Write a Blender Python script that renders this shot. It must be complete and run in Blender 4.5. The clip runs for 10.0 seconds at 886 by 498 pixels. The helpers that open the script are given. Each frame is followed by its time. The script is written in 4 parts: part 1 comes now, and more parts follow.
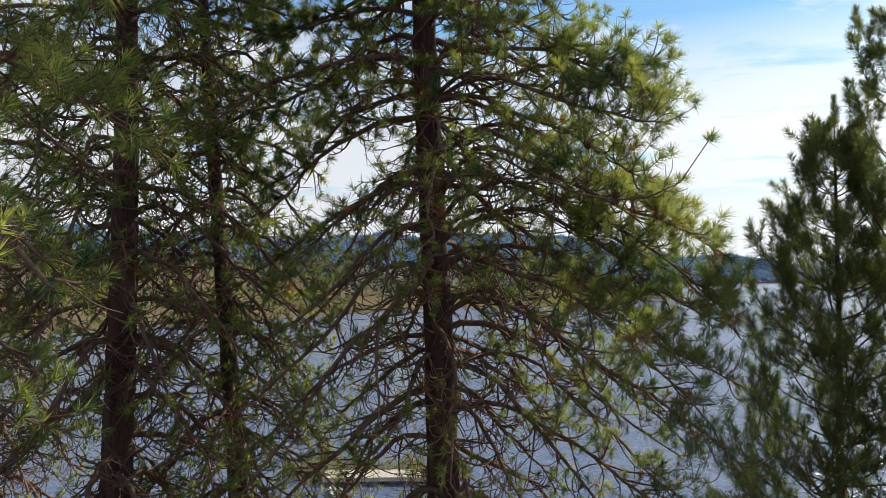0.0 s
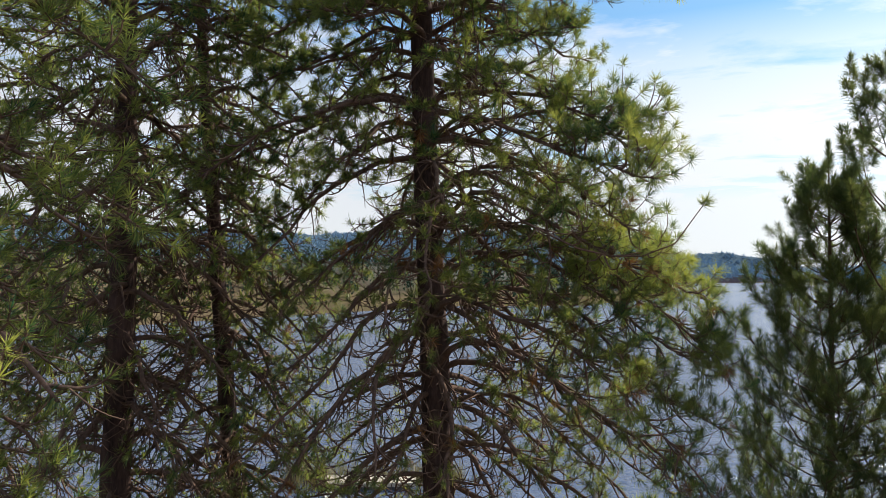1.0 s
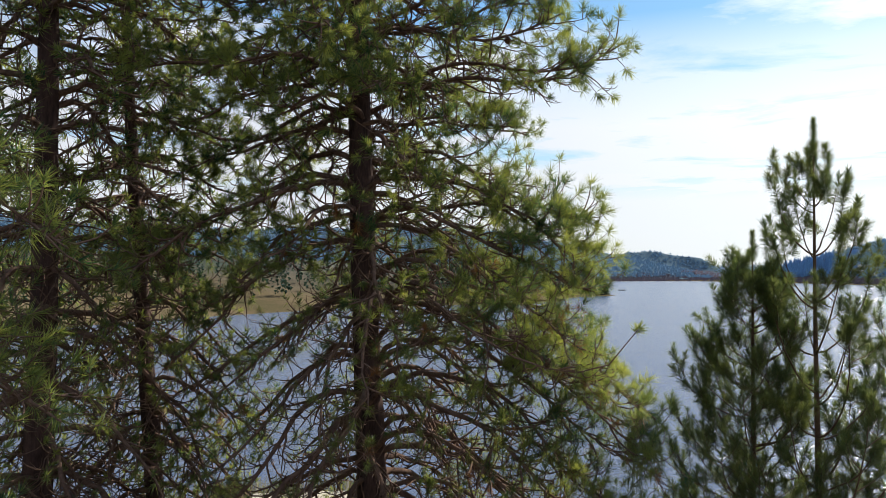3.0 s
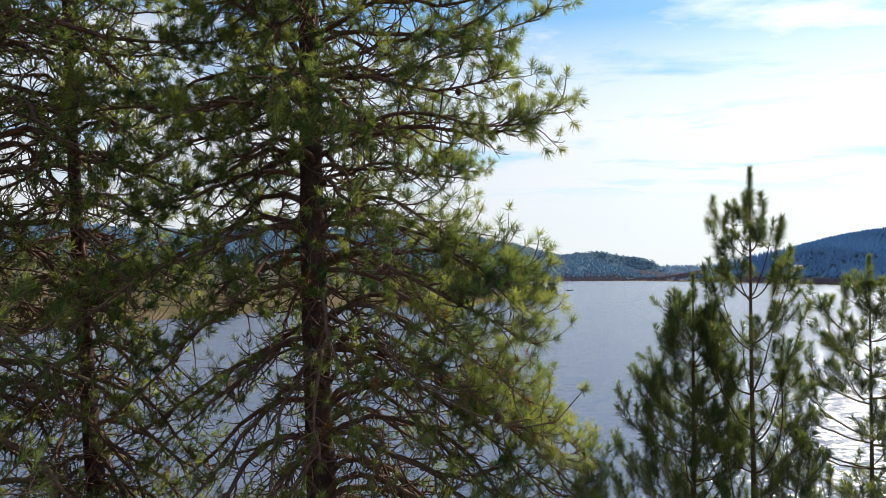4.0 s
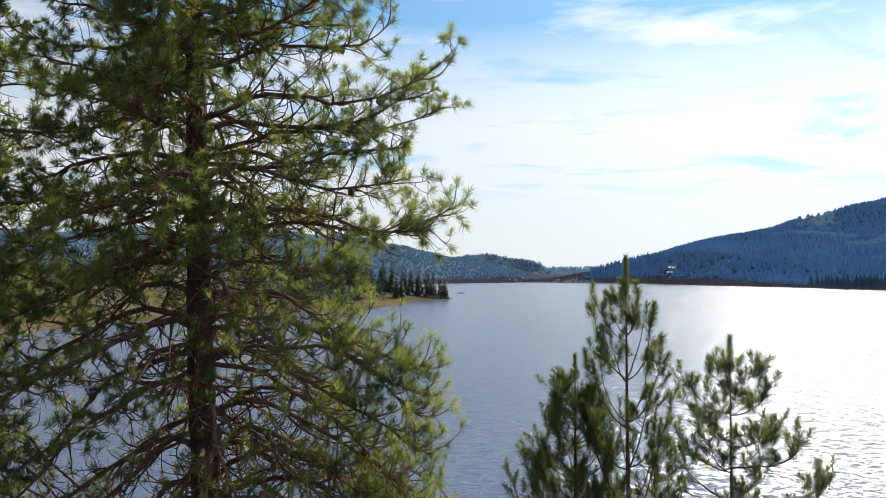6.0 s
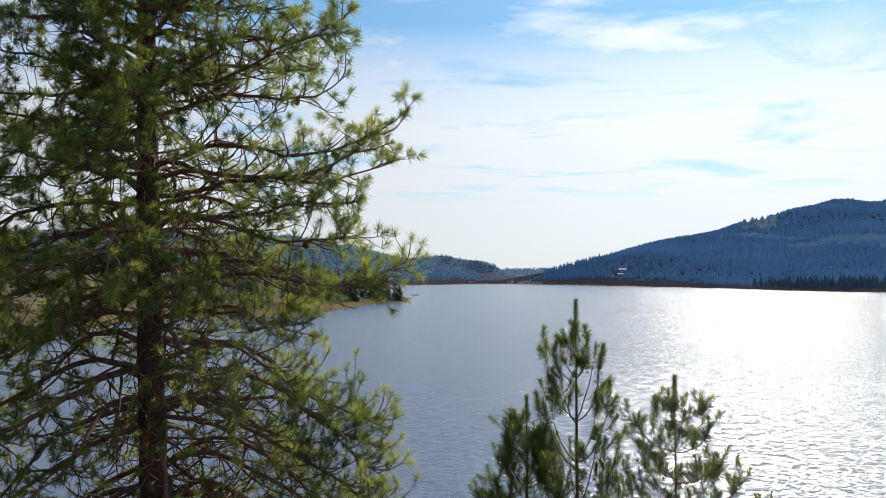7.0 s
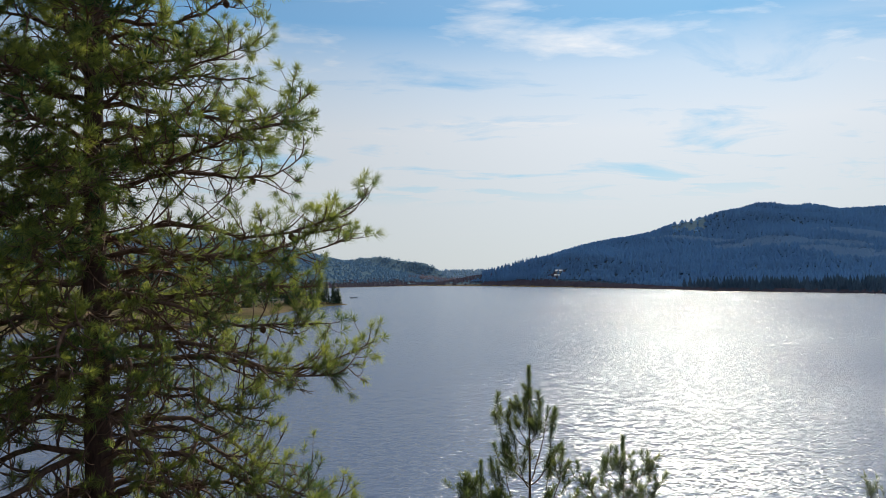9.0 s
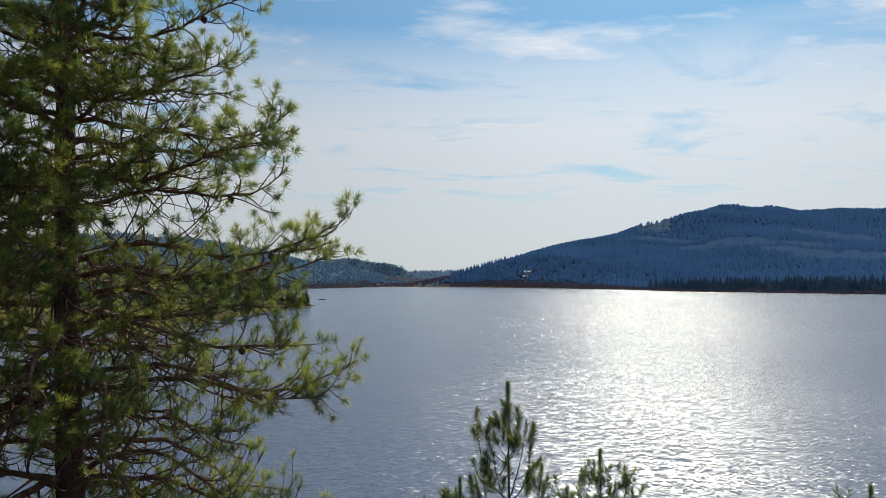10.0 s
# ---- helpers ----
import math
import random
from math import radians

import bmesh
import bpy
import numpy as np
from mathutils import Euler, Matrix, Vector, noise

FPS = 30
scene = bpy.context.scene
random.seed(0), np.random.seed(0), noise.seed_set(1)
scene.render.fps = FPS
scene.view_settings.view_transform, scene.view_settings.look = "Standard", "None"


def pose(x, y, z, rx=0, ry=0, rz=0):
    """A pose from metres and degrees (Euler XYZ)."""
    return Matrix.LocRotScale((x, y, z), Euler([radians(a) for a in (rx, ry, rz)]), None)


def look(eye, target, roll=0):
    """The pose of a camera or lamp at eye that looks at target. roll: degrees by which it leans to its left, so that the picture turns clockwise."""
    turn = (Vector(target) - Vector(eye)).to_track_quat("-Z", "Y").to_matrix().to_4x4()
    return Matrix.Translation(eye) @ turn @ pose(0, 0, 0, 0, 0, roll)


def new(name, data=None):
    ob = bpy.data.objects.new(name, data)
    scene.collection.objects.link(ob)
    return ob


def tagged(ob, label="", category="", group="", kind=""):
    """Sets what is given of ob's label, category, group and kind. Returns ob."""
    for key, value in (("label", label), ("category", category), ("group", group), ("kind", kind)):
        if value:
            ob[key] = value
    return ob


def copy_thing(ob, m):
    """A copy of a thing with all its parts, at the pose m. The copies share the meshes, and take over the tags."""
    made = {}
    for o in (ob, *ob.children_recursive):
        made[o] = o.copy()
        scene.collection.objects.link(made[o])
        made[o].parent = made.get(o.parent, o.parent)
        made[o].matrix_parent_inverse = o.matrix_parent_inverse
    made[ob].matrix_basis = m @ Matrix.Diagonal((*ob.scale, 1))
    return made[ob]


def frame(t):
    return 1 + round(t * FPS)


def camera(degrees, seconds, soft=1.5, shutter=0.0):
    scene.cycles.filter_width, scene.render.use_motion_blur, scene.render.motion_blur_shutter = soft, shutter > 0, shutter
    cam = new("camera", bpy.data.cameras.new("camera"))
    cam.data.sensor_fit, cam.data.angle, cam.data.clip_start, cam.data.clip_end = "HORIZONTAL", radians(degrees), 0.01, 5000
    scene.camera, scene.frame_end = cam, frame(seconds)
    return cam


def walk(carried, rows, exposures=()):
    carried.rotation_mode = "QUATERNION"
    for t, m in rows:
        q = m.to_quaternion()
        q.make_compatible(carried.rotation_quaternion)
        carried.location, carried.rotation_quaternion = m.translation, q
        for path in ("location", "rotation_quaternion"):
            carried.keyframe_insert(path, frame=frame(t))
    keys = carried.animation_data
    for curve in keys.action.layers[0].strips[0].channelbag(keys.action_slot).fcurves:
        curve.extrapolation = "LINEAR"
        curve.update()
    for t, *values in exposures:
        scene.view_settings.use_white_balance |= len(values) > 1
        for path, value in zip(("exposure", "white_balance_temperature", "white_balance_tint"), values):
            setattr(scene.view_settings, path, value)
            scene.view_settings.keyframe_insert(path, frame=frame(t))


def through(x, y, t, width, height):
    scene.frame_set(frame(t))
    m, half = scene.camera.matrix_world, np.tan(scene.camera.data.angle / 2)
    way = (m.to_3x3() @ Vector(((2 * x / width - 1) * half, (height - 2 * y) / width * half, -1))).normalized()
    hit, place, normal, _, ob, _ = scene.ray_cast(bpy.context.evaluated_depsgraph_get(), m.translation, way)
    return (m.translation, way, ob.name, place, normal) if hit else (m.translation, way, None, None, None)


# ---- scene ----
# ---- camera: a small drone that climbs beside the pines and turns right ----
cam = camera(64.2, 10.0, soft=0.75)
# seconds, x, y, z, heading to the left, pitch up, roll
PATH = (
    (0, 0.000, -0.000, 12.000, 0.00, 2.38, -0.15),
    (0.5, -0.004, -0.060, 12.276, 0.05, 2.26, 0.01),
    (1, -0.004, -0.079, 12.535, -0.27, 2.15, 0.17),
    (1.5, 0.018, -0.059, 12.810, -0.78, 2.07, 0.30),
    (2, 0.031, -0.040, 13.089, -1.83, 1.99, 0.38),
    (2.5, 0.003, -0.045, 13.357, -3.50, 1.94, 0.41),
    (4, -0.060, -0.182, 14.163, -9.53, 1.95, 0.28),
    (4.5, -0.050, -0.223, 14.430, -11.28, 2.01, 0.15),
    (5, -0.074, -0.262, 14.689, -13.28, 2.08, 0.05),
    (5.5, -0.094, -0.280, 14.972, -15.86, 2.10, -0.01),
    (7, -0.148, -0.473, 15.849, -21.95, 2.24, -0.06),
    (7.5, -0.189, -0.476, 16.138, -23.22, 2.27, -0.10),
    (8, -0.255, -0.476, 16.391, -24.18, 2.32, -0.17),
    (8.5, -0.329, -0.471, 16.610, -25.29, 2.34, -0.25),
    (9, -0.396, -0.472, 16.783, -26.91, 2.33, -0.32),
    (9.5, -0.457, -0.426, 16.901, -28.28, 2.35, -0.36),
    (10, -0.511, -0.383, 17.000, -29.42, 2.39, -0.39),
)
walk(cam, [(t, pose(x, y, z, 90 + p, -r, h)) for t, x, y, z, h, p, r in PATH],
     exposures=((0.0, 0.46, 6350, 10), (5.5, 0.37, 6300, 9), (7.5, 0.18, 6300, 8), (10.0, -0.20, 6250, 7)))

# ---- sky, sun ----
SUN_AZ, SUN_EL = 48.8, 35.0          # degrees clockwise from +y, above the horizon
sa, se = radians(SUN_AZ), radians(SUN_EL)
SUN_WAY = Vector((math.sin(sa) * math.cos(se), math.cos(sa) * math.cos(se), math.sin(se)))
world = bpy.data.worlds.new("sky")
scene.world = world
world.use_nodes = True


def nodes_of(tree):
    """Shorthand that adds nodes and links to a node tree."""
    tree.nodes.clear()

    def add(kind, *inputs, operation="", use_clamp=False, data_type=""):
        n = tree.nodes.new(kind)
        if operation:
            n.operation = operation
        if use_clamp:
            n.use_clamp = True
        if data_type:
            n.data_type = data_type
        for key, value in inputs:
            if hasattr(value, "is_output"):
                tree.links.new(value, n.inputs[key])
            else:
                n.inputs[key].default_value = value
        return n
    return add


def ramp(add, fac, *stops):
    n = add("ShaderNodeValToRGB", ("Fac", fac))
    e = n.color_ramp.elements
    while len(e) < len(stops):
        e.new(0.5)
    for el, (pos, col) in zip(e, stops):
        el.position, el.color = pos, (*col, 1)
    return n.outputs["Color"]


def make_sky():
    add = nodes_of(world.node_tree)
    sky = add("ShaderNodeTexSky")
    sky.sky_type, sky.sun_disc = "NISHITA", False
    sky.sun_elevation, sky.sun_rotation = radians(SUN_EL), radians(SUN_AZ)
    sky.air_density, sky.dust_density, sky.ozone_density = 1.3, 0.2, 4.0
    way = add("ShaderNodeTexCoord").outputs["Generated"]
    sep = add("ShaderNodeSeparateXYZ", ("Vector", way))
    up = add("ShaderNodeMath", (0, sep.outputs["Z"]), (1, 0.06), operation="ADD")
    up = add("ShaderNodeMath", (0, up.outputs[0]), (1, 0.03), operation="MAXIMUM")
    comb = add("ShaderNodeCombineXYZ", ("X", up.outputs[0]), ("Y", up.outputs[0]), ("Z", up.outputs[0]))
    flat = add("ShaderNodeVectorMath", (0, way), (1, comb.outputs[0]), operation="DIVIDE")
    turned = add("ShaderNodeMapping", ("Vector", flat.outputs[0]), ("Rotation", (0, 0, radians(20)))).outputs[0]
    turn = add("ShaderNodeMapping", ("Vector", turned), ("Location", (0.4, 1.3, 0.0)), ("Scale", (0.62, 1.25, 0.0)))
    warp = add("ShaderNodeTexNoise", ("Vector", turn.outputs[0]), ("Scale", 1.0), ("Detail", 7.0), ("Roughness", 0.56), ("Distortion", 0.35))
    fine = add("ShaderNodeMapping", ("Vector", turned), ("Rotation", (0, 0, radians(12))), ("Scale", (0.85, 1.35, 0.0)), ("Location", (3.1, 0.7, 0.0)))
    wisp = add("ShaderNodeTexNoise", ("Vector", fine.outputs[0]), ("Scale", 1.2), ("Detail", 9.0), ("Roughness", 0.60), ("Distortion", 0.5))
    sum_of = add("ShaderNodeMath", (0, wisp.outputs["Fac"]), (1, 0.45), (2, -0.225), operation="MULTIPLY_ADD")
    sum_of = add("ShaderNodeMath", (0, sum_of.outputs[0]), (1, warp.outputs["Fac"]), operation="ADD")
    cover = ramp(add, sum_of.outputs[0], (0.45, (0, 0, 0)), (0.63, (1, 1, 1)))
    gaps = ramp(add, wisp.outputs["Fac"], (0.33, (0.52, 0.52, 0.52)), (0.47, (1, 1, 1)))
    # thin veil that thickens to the horizon
    # overhead, out of view, more veil is added to brighten water and trees
    veil = ramp(add, sep.outputs["Z"], (0.0, (1, 1, 1)), (0.20, (0.97, 0.97, 0.97)), (0.28, (0.66, 0.66, 0.66)), (0.34, (0.20, 0.20, 0.20)), (0.48, (0.26, 0.26, 0.26)), (0.70, (0.50, 0.50, 0.50)))
    low = ramp(add, sep.outputs["Z"], (0.10, (1, 1, 1)), (0.20, (0, 0, 0)))
    gaps = add("ShaderNodeMath", (0, gaps), (1, low), operation="MAXIMUM").outputs[0]
    veil = add("ShaderNodeMath", (0, veil), (1, gaps), operation="MULTIPLY").outputs[0]
    both = add("ShaderNodeMath", (0, cover), (1, veil), operation="MAXIMUM", use_clamp=True)
    thick = add("ShaderNodeMath", (0, both.outputs[0]), (1, 0.92), operation="MULTIPLY")
    blue = add("ShaderNodeVectorMath", (0, sky.outputs["Color"]), (1, (0.030, 0.075, 0.092)), operation="MULTIPLY")
    # thin cloud scatters the sun forward, so it brightens towards it
    near = add("ShaderNodeVectorMath", (0, way), (1, SUN_WAY), operation="DOT_PRODUCT")
    near = add("ShaderNodeMath", (0, near.outputs["Value"]), (1, 0.0), operation="MAXIMUM")
    near = add("ShaderNodeMath", (0, near.outputs[0]), (1, 7.0), operation="POWER")
    near = add("ShaderNodeMath", (0, near.outputs[0]), (1, 0.85), (2, 1.0), operation="MULTIPLY_ADD")
    white = add("ShaderNodeVectorMath", (0, (0.640, 0.628, 0.636)), (3, near.outputs[0]), operation="SCALE")
    cloud = add("ShaderNodeMix", (0, thick.outputs[0]), (6, blue.outputs[0]), (7, white.outputs[0]), data_type="RGBA")
    bg = add("ShaderNodeBackground", ("Color", cloud.outputs[2]), ("Strength", 1.0))
    add("ShaderNodeOutputWorld", ("Surface", bg.outputs[0]))


make_sky()
sun_data = bpy.data.lights.new("sun", "SUN")
sun_data.energy, sun_data.angle, sun_data.color = 5.0, radians(0.6), (1.0, 0.91, 0.74)
sun = new("sun", sun_data)
sun.matrix_world = look(SUN_WAY * 200, (0, 0, 0))


# ---- materials ----
def material(name):
    m = bpy.data.materials.new(name)
    m.use_nodes = True
    return m, nodes_of(m.node_tree)


def surface(name, dark, light, scale=8.0, rough=0.85, bump=0.3, bump_size=0.02, stretch=(1, 1, 1), fine=6.0, gloss=0.3):
    """Two-scale noise colour with fine relief."""
    m, add = material(name)
    pos = add("ShaderNodeTexCoord").outputs["Object"]
    at = add("ShaderNodeMapping", ("Vector", pos), ("Scale", stretch)).outputs[0]
    big = add("ShaderNodeTexNoise", ("Vector", at), ("Scale", scale), ("Detail", 5.0), ("Roughness", 0.6))
    small = add("ShaderNodeTexNoise", ("Vector", at), ("Scale", scale * fine), ("Detail", 4.0))
    most = add("ShaderNodeMath", (0, big.outputs["Fac"]), (1, 0.65), operation="MULTIPLY")
    part_b = add("ShaderNodeMath", (0, small.outputs["Fac"]), (1, 0.35), (2, most.outputs[0]), operation="MULTIPLY_ADD")
    col = ramp(add, part_b.outputs[0], (0.34, dark), (0.66, light))
    rel = add("ShaderNodeBump", ("Strength", bump), ("Distance", bump_size), ("Height", part_b.outputs[0]))
    bsdf = add("ShaderNodeBsdfPrincipled", ("Base Color", col), ("Roughness", rough), ("Normal", rel.outputs[0]),
               ("Specular IOR Level", gloss))
    add("ShaderNodeOutputMaterial", ("Surface", bsdf.outputs[0]))
    return m


def leafy(name, dark, light, through=0.45, noise_scale=1.6, shine=0.35, glow=(1.0, 1.0, 1.0)):
    """Needles: coloured by clump and by needle, letting some sun through; glow: how the light that comes through is tinted."""
    m, add = material(name)
    pos = add("ShaderNodeTexCoord").outputs["Object"]
    clump = add("ShaderNodeTexNoise", ("Vector", pos), ("Scale", noise_scale), ("Detail", 3.0))
    each = add("ShaderNodeNewGeometry").outputs["Random Per Island"]
    fac = add("ShaderNodeMath", (0, each), (1, 0.35), (2, -0.17), operation="MULTIPLY_ADD")
    fac = add("ShaderNodeMath", (0, fac.outputs[0]), (1, clump.outputs["Fac"]), operation="ADD")
    col = ramp(add, fac.outputs[0], (0.25, dark), (0.75, light))
    front = add("ShaderNodeBsdfPrincipled", ("Base Color", col), ("Roughness", 0.5), ("Specular IOR Level", shine))
    lit = add("ShaderNodeVectorMath", (0, col), (1, glow), operation="MULTIPLY")
    back = add("ShaderNodeBsdfTranslucent", ("Color", lit.outputs[0]))
    mix = add("ShaderNodeMixShader", (0, through), (1, front.outputs[0]), (2, back.outputs[0]))
    add("ShaderNodeOutputMaterial", ("Surface", mix.outputs[0]))
    return m


CHOP = 2.05        # how steep the ripples are


def water_material():
    m, add = material("lake_water")
    pos = add("ShaderNodeTexCoord").outputs["Object"]
    at = add("ShaderNodeMapping", ("Vector", pos), ("Rotation", (0, 0, radians(20)))).outputs[0]
    at = add("ShaderNodeMapping", ("Vector", at), ("Scale", (0.30, 1.0, 1.0))).outputs[0]
    chop = add("ShaderNodeTexNoise", ("Vector", at), ("Scale", 8.5), ("Detail", 3.0), ("Roughness", 0.62), ("Distortion", 0.5))
    swell = add("ShaderNodeTexNoise", ("Vector", at), ("Scale", 1.9), ("Detail", 2.0), ("Distortion", 0.3))
    wind = add("ShaderNodeTexNoise", ("Vector", pos), ("Scale", 0.012), ("Detail", 3.0))
    calm = add("ShaderNodeMapRange", ("Value", wind.outputs["Fac"]), ("From Min", 0.35), ("From Max", 0.65), ("To Min", 0.75), ("To Max", 1.0))
    # wind waves, long across the wind
    run = add("ShaderNodeMapping", ("Vector", pos), ("Rotation", (0, 0, radians(24)))).outputs[0]
    run = add("ShaderNodeMapping", ("Vector", run), ("Scale", (0.95, 2.7, 1.0))).outputs[0]
    wave = add("ShaderNodeTexNoise", ("Vector", run), ("Scale", 1.0), ("Detail", 2.5), ("Roughness", 0.62), ("Distortion", 0.25))
    # each ripple tips the surface by its own slope
    tip = add("ShaderNodeVectorMath", (0, chop.outputs["Color"]), (1, (0.5, 0.5, 0.5)), operation="SUBTRACT")
    tip = add("ShaderNodeVectorMath", (0, tip.outputs[0]), (3, calm.outputs[0]), operation="SCALE")
    roll = add("ShaderNodeVectorMath", (0, swell.outputs["Color"]), (1, (0.5, 0.5, 0.5)), operation="SUBTRACT")
    tip = add("ShaderNodeVectorMath", (0, tip.outputs[0]), (1, (CHOP * 0.9, CHOP, 0.0)), operation="MULTIPLY")
    roll = add("ShaderNodeVectorMath", (0, roll.outputs[0]), (1, (0.16, 0.28, 0.0)), operation="MULTIPLY")
    heave = add("ShaderNodeVectorMath", (0, wave.outputs["Color"]), (1, (0.5, 0.5, 0.5)), operation="SUBTRACT")
    heave = add("ShaderNodeVectorMath", (0, heave.outputs[0]), (1, (0.22, 0.95, 0.0)), operation="MULTIPLY")
    slope = add("ShaderNodeVectorMath", (0, tip.outputs[0]), (1, roll.outputs[0]), operation="ADD")
    slope = add("ShaderNodeVectorMath", (0, slope.outputs[0]), (1, heave.outputs[0]), operation="ADD")
    slope = add("ShaderNodeVectorMath", (0, slope.outputs[0]), (1, (0.0, 0.0, 1.0)), operation="ADD")
    normal = add("ShaderNodeVectorMath", (0, slope.outputs[0]), operation="NORMALIZE")
    bsdf = add("ShaderNodeBsdfPrincipled", ("Base Color", (0.080, 0.106, 0.178, 1)), ("Roughness", 0.20), ("IOR", 1.333), ("Specular IOR Level", 0.5),
               ("Normal", normal.outputs[0]))
    add("ShaderNodeOutputMaterial", ("Surface", bsdf.outputs[0]))
    return m


BARK = surface("pine_bark", (0.028, 0.020, 0.020), (0.112, 0.070, 0.062), scale=5.0, bump=0.9, bump_size=0.03, stretch=(1.6, 1.6, 0.35), rough=0.95, gloss=0.1)
TWIG = surface("twig_bark", (0.062, 0.040, 0.034), (0.205, 0.132, 0.102), scale=9.0, bump=0.4, bump_size=0.006, rough=0.9, gloss=0.1)
YOUNG_BARK = surface("young_bark", (0.05, 0.032, 0.022), (0.15, 0.10, 0.065), scale=9.0, bump=0.4, bump_size=0.006, rough=0.9, gloss=0.1)
NEEDLE = leafy("pine_needles", (0.016, 0.058, 0.040), (0.212, 0.264, 0.082), through=0.52, glow=(2.2, 1.8, 1.05))
NEEDLE_DARK = leafy("young_needles", (0.042, 0.078, 0.038), (0.160, 0.188, 0.066), through=0.48, glow=(1.5, 1.4, 1.0))
DRY = leafy("dry_needles", (0.16, 0.07, 0.025), (0.30, 0.15, 0.05), through=0.3)
CONE = surface("pine_cone_scales", (0.035, 0.020, 0.012), (0.12, 0.070, 0.042), scale=30.0, bump=0.5, bump_size=0.004, rough=0.8, gloss=0.2)
WATER = water_material()


# ---- mesh helpers ----
def mesh_of(name, verts, faces, mat, smooth=False):
    """A mesh from arrays of vertices and of faces (a list of arrays with one row for each face)."""
    me = bpy.data.meshes.new(name)
    verts = np.asarray(verts, dtype=np.float32)
    faces = [f for f in faces if len(f)]
    me.vertices.add(len(verts))
    me.vertices.foreach_set("co", verts.ravel())
    sizes = np.concatenate([np.full(len(f), f.shape[1]) for f in faces])
    loops = np.concatenate([f.ravel() for f in faces]).astype(np.int32)
    me.loops.add(len(loops))
    me.loops.foreach_set("vertex_index", loops)
    me.polygons.add(len(sizes))
    me.polygons.foreach_set("loop_start", np.concatenate([[0], np.cumsum(sizes)[:-1]]).astype(np.int32))
    me.polygons.foreach_set("use_smooth", np.full(len(sizes), smooth))
    me.update(calc_edges=True)
    me.materials.append(mat)
    return me


def part(name, bm, mat, parent, label=""):
    """Links a bmesh (or a ready mesh) as one mesh object under a thing or a part."""
    if isinstance(bm, bmesh.types.BMesh):
        me = bpy.data.meshes.new(name)
        bm.to_mesh(me)
        bm.free()
        me.materials.append(mat)
    else:
        me = bm
    ob = new(name, me)
    ob.parent = parent
    return tagged(ob, label) if label else ob


def tube(points, radii, sides):
    """Vertices and quads of a tube along points, closed to its end by a small cap."""
    p = np.asarray(points, float)
    r = np.asarray(radii, float)
    way = np.gradient(p, axis=0)
    way /= np.linalg.norm(way, axis=1, keepdims=True) + 1e-9
    side = np.cross(way, np.array([0.31, 0.17, 0.94]) if abs(way[0, 2]) < 0.9 else np.array([1.0, 0.1, 0.0]))
    side /= np.linalg.norm(side, axis=1, keepdims=True) + 1e-9
    up = np.cross(way, side)
    a = np.arange(sides) * 2 * np.pi / sides
    ring = p[:, None] + r[:, None, None] * (np.cos(a)[None, :, None] * side[:, None] + np.sin(a)[None, :, None] * up[:, None])
    n = len(p)
    i = np.arange(n - 1)[:, None] * sides
    j = np.arange(sides)[None]
    k = (j + 1) % sides
    quads = np.stack([i + j, i + k, i + sides + k, i + sides + j], -1).reshape(-1, 4)
    return ring.reshape(-1, 3), quads


class Wood:
    """Gathers tubes into one mesh."""

    def __init__(self):
        self.v, self.f, self.n = [], [], 0

    def add(self, points, radii, sides=5):
        v, f = tube(points, radii, sides)
        self.v.append(v)
        self.f.append(f + self.n)
        self.n += len(v)

    def mesh(self, name, mat):
        return mesh_of(name, np.concatenate(self.v), [np.concatenate(self.f)], mat, True)


def needles(rng, at, way, axis, length, count, spread, width=0.0042, flat=False):
    """Slender folded needles round each shoot. at, way: rows of places and directions; axis: how much of the shoot is clad;
    spread: angles from the shoot, at its tip and at its back."""
    m = len(at)
    at, way = np.repeat(at, count, 0), np.repeat(way, count, 0)
    axis, length = np.repeat(axis, count), np.repeat(length, count)
    k = rng.random(m * count)
    base = at - way * (axis * k)[:, None]
    side = np.cross(way, rng.normal(size=way.shape))
    side /= np.linalg.norm(side, axis=1, keepdims=True) + 1e-9
    ang = np.radians(spread[0] + (spread[1] - spread[0]) * (0.6 * k + 0.4 * rng.random(m * count)))
    d = way * np.cos(ang)[:, None] + side * np.sin(ang)[:, None]
    d[:, 2] -= 0.10 * rng.random(m * count)
    ln = length * rng.uniform(0.72, 1.08, m * count)
    tip = base + d * ln[:, None]
    tip[:, 2] -= 0.10 * ln * rng.random(m * count)
    e1 = np.cross(d, [0.3, 0.5, 0.81])
    e1 /= np.linalg.norm(e1, axis=1, keepdims=True) + 1e-9
    e2 = np.cross(d, e1)
    root = base + d * 0.012
    if flat:      # far ones are plain slivers
        v = np.stack([root + e1 * width * 0.5, root - e1 * width * 0.5, tip], 1)
        return v.reshape(-1, 3), np.arange(m * count)[:, None] * 3 + [0, 1, 2]
    # a folded blade: two faces that meet in a keel
    v = np.stack([root + e1 * width * 0.5, root + e2 * width * 0.35, root - e1 * width * 0.5, tip], 1)
    i = np.arange(m * count)[:, None] * 4
    f = np.concatenate([i + [0, 1, 3], i + [1, 2, 3]])
    return v.reshape(-1, 3), f


def unit(v):
    return v / (np.linalg.norm(v) + 1e-9)


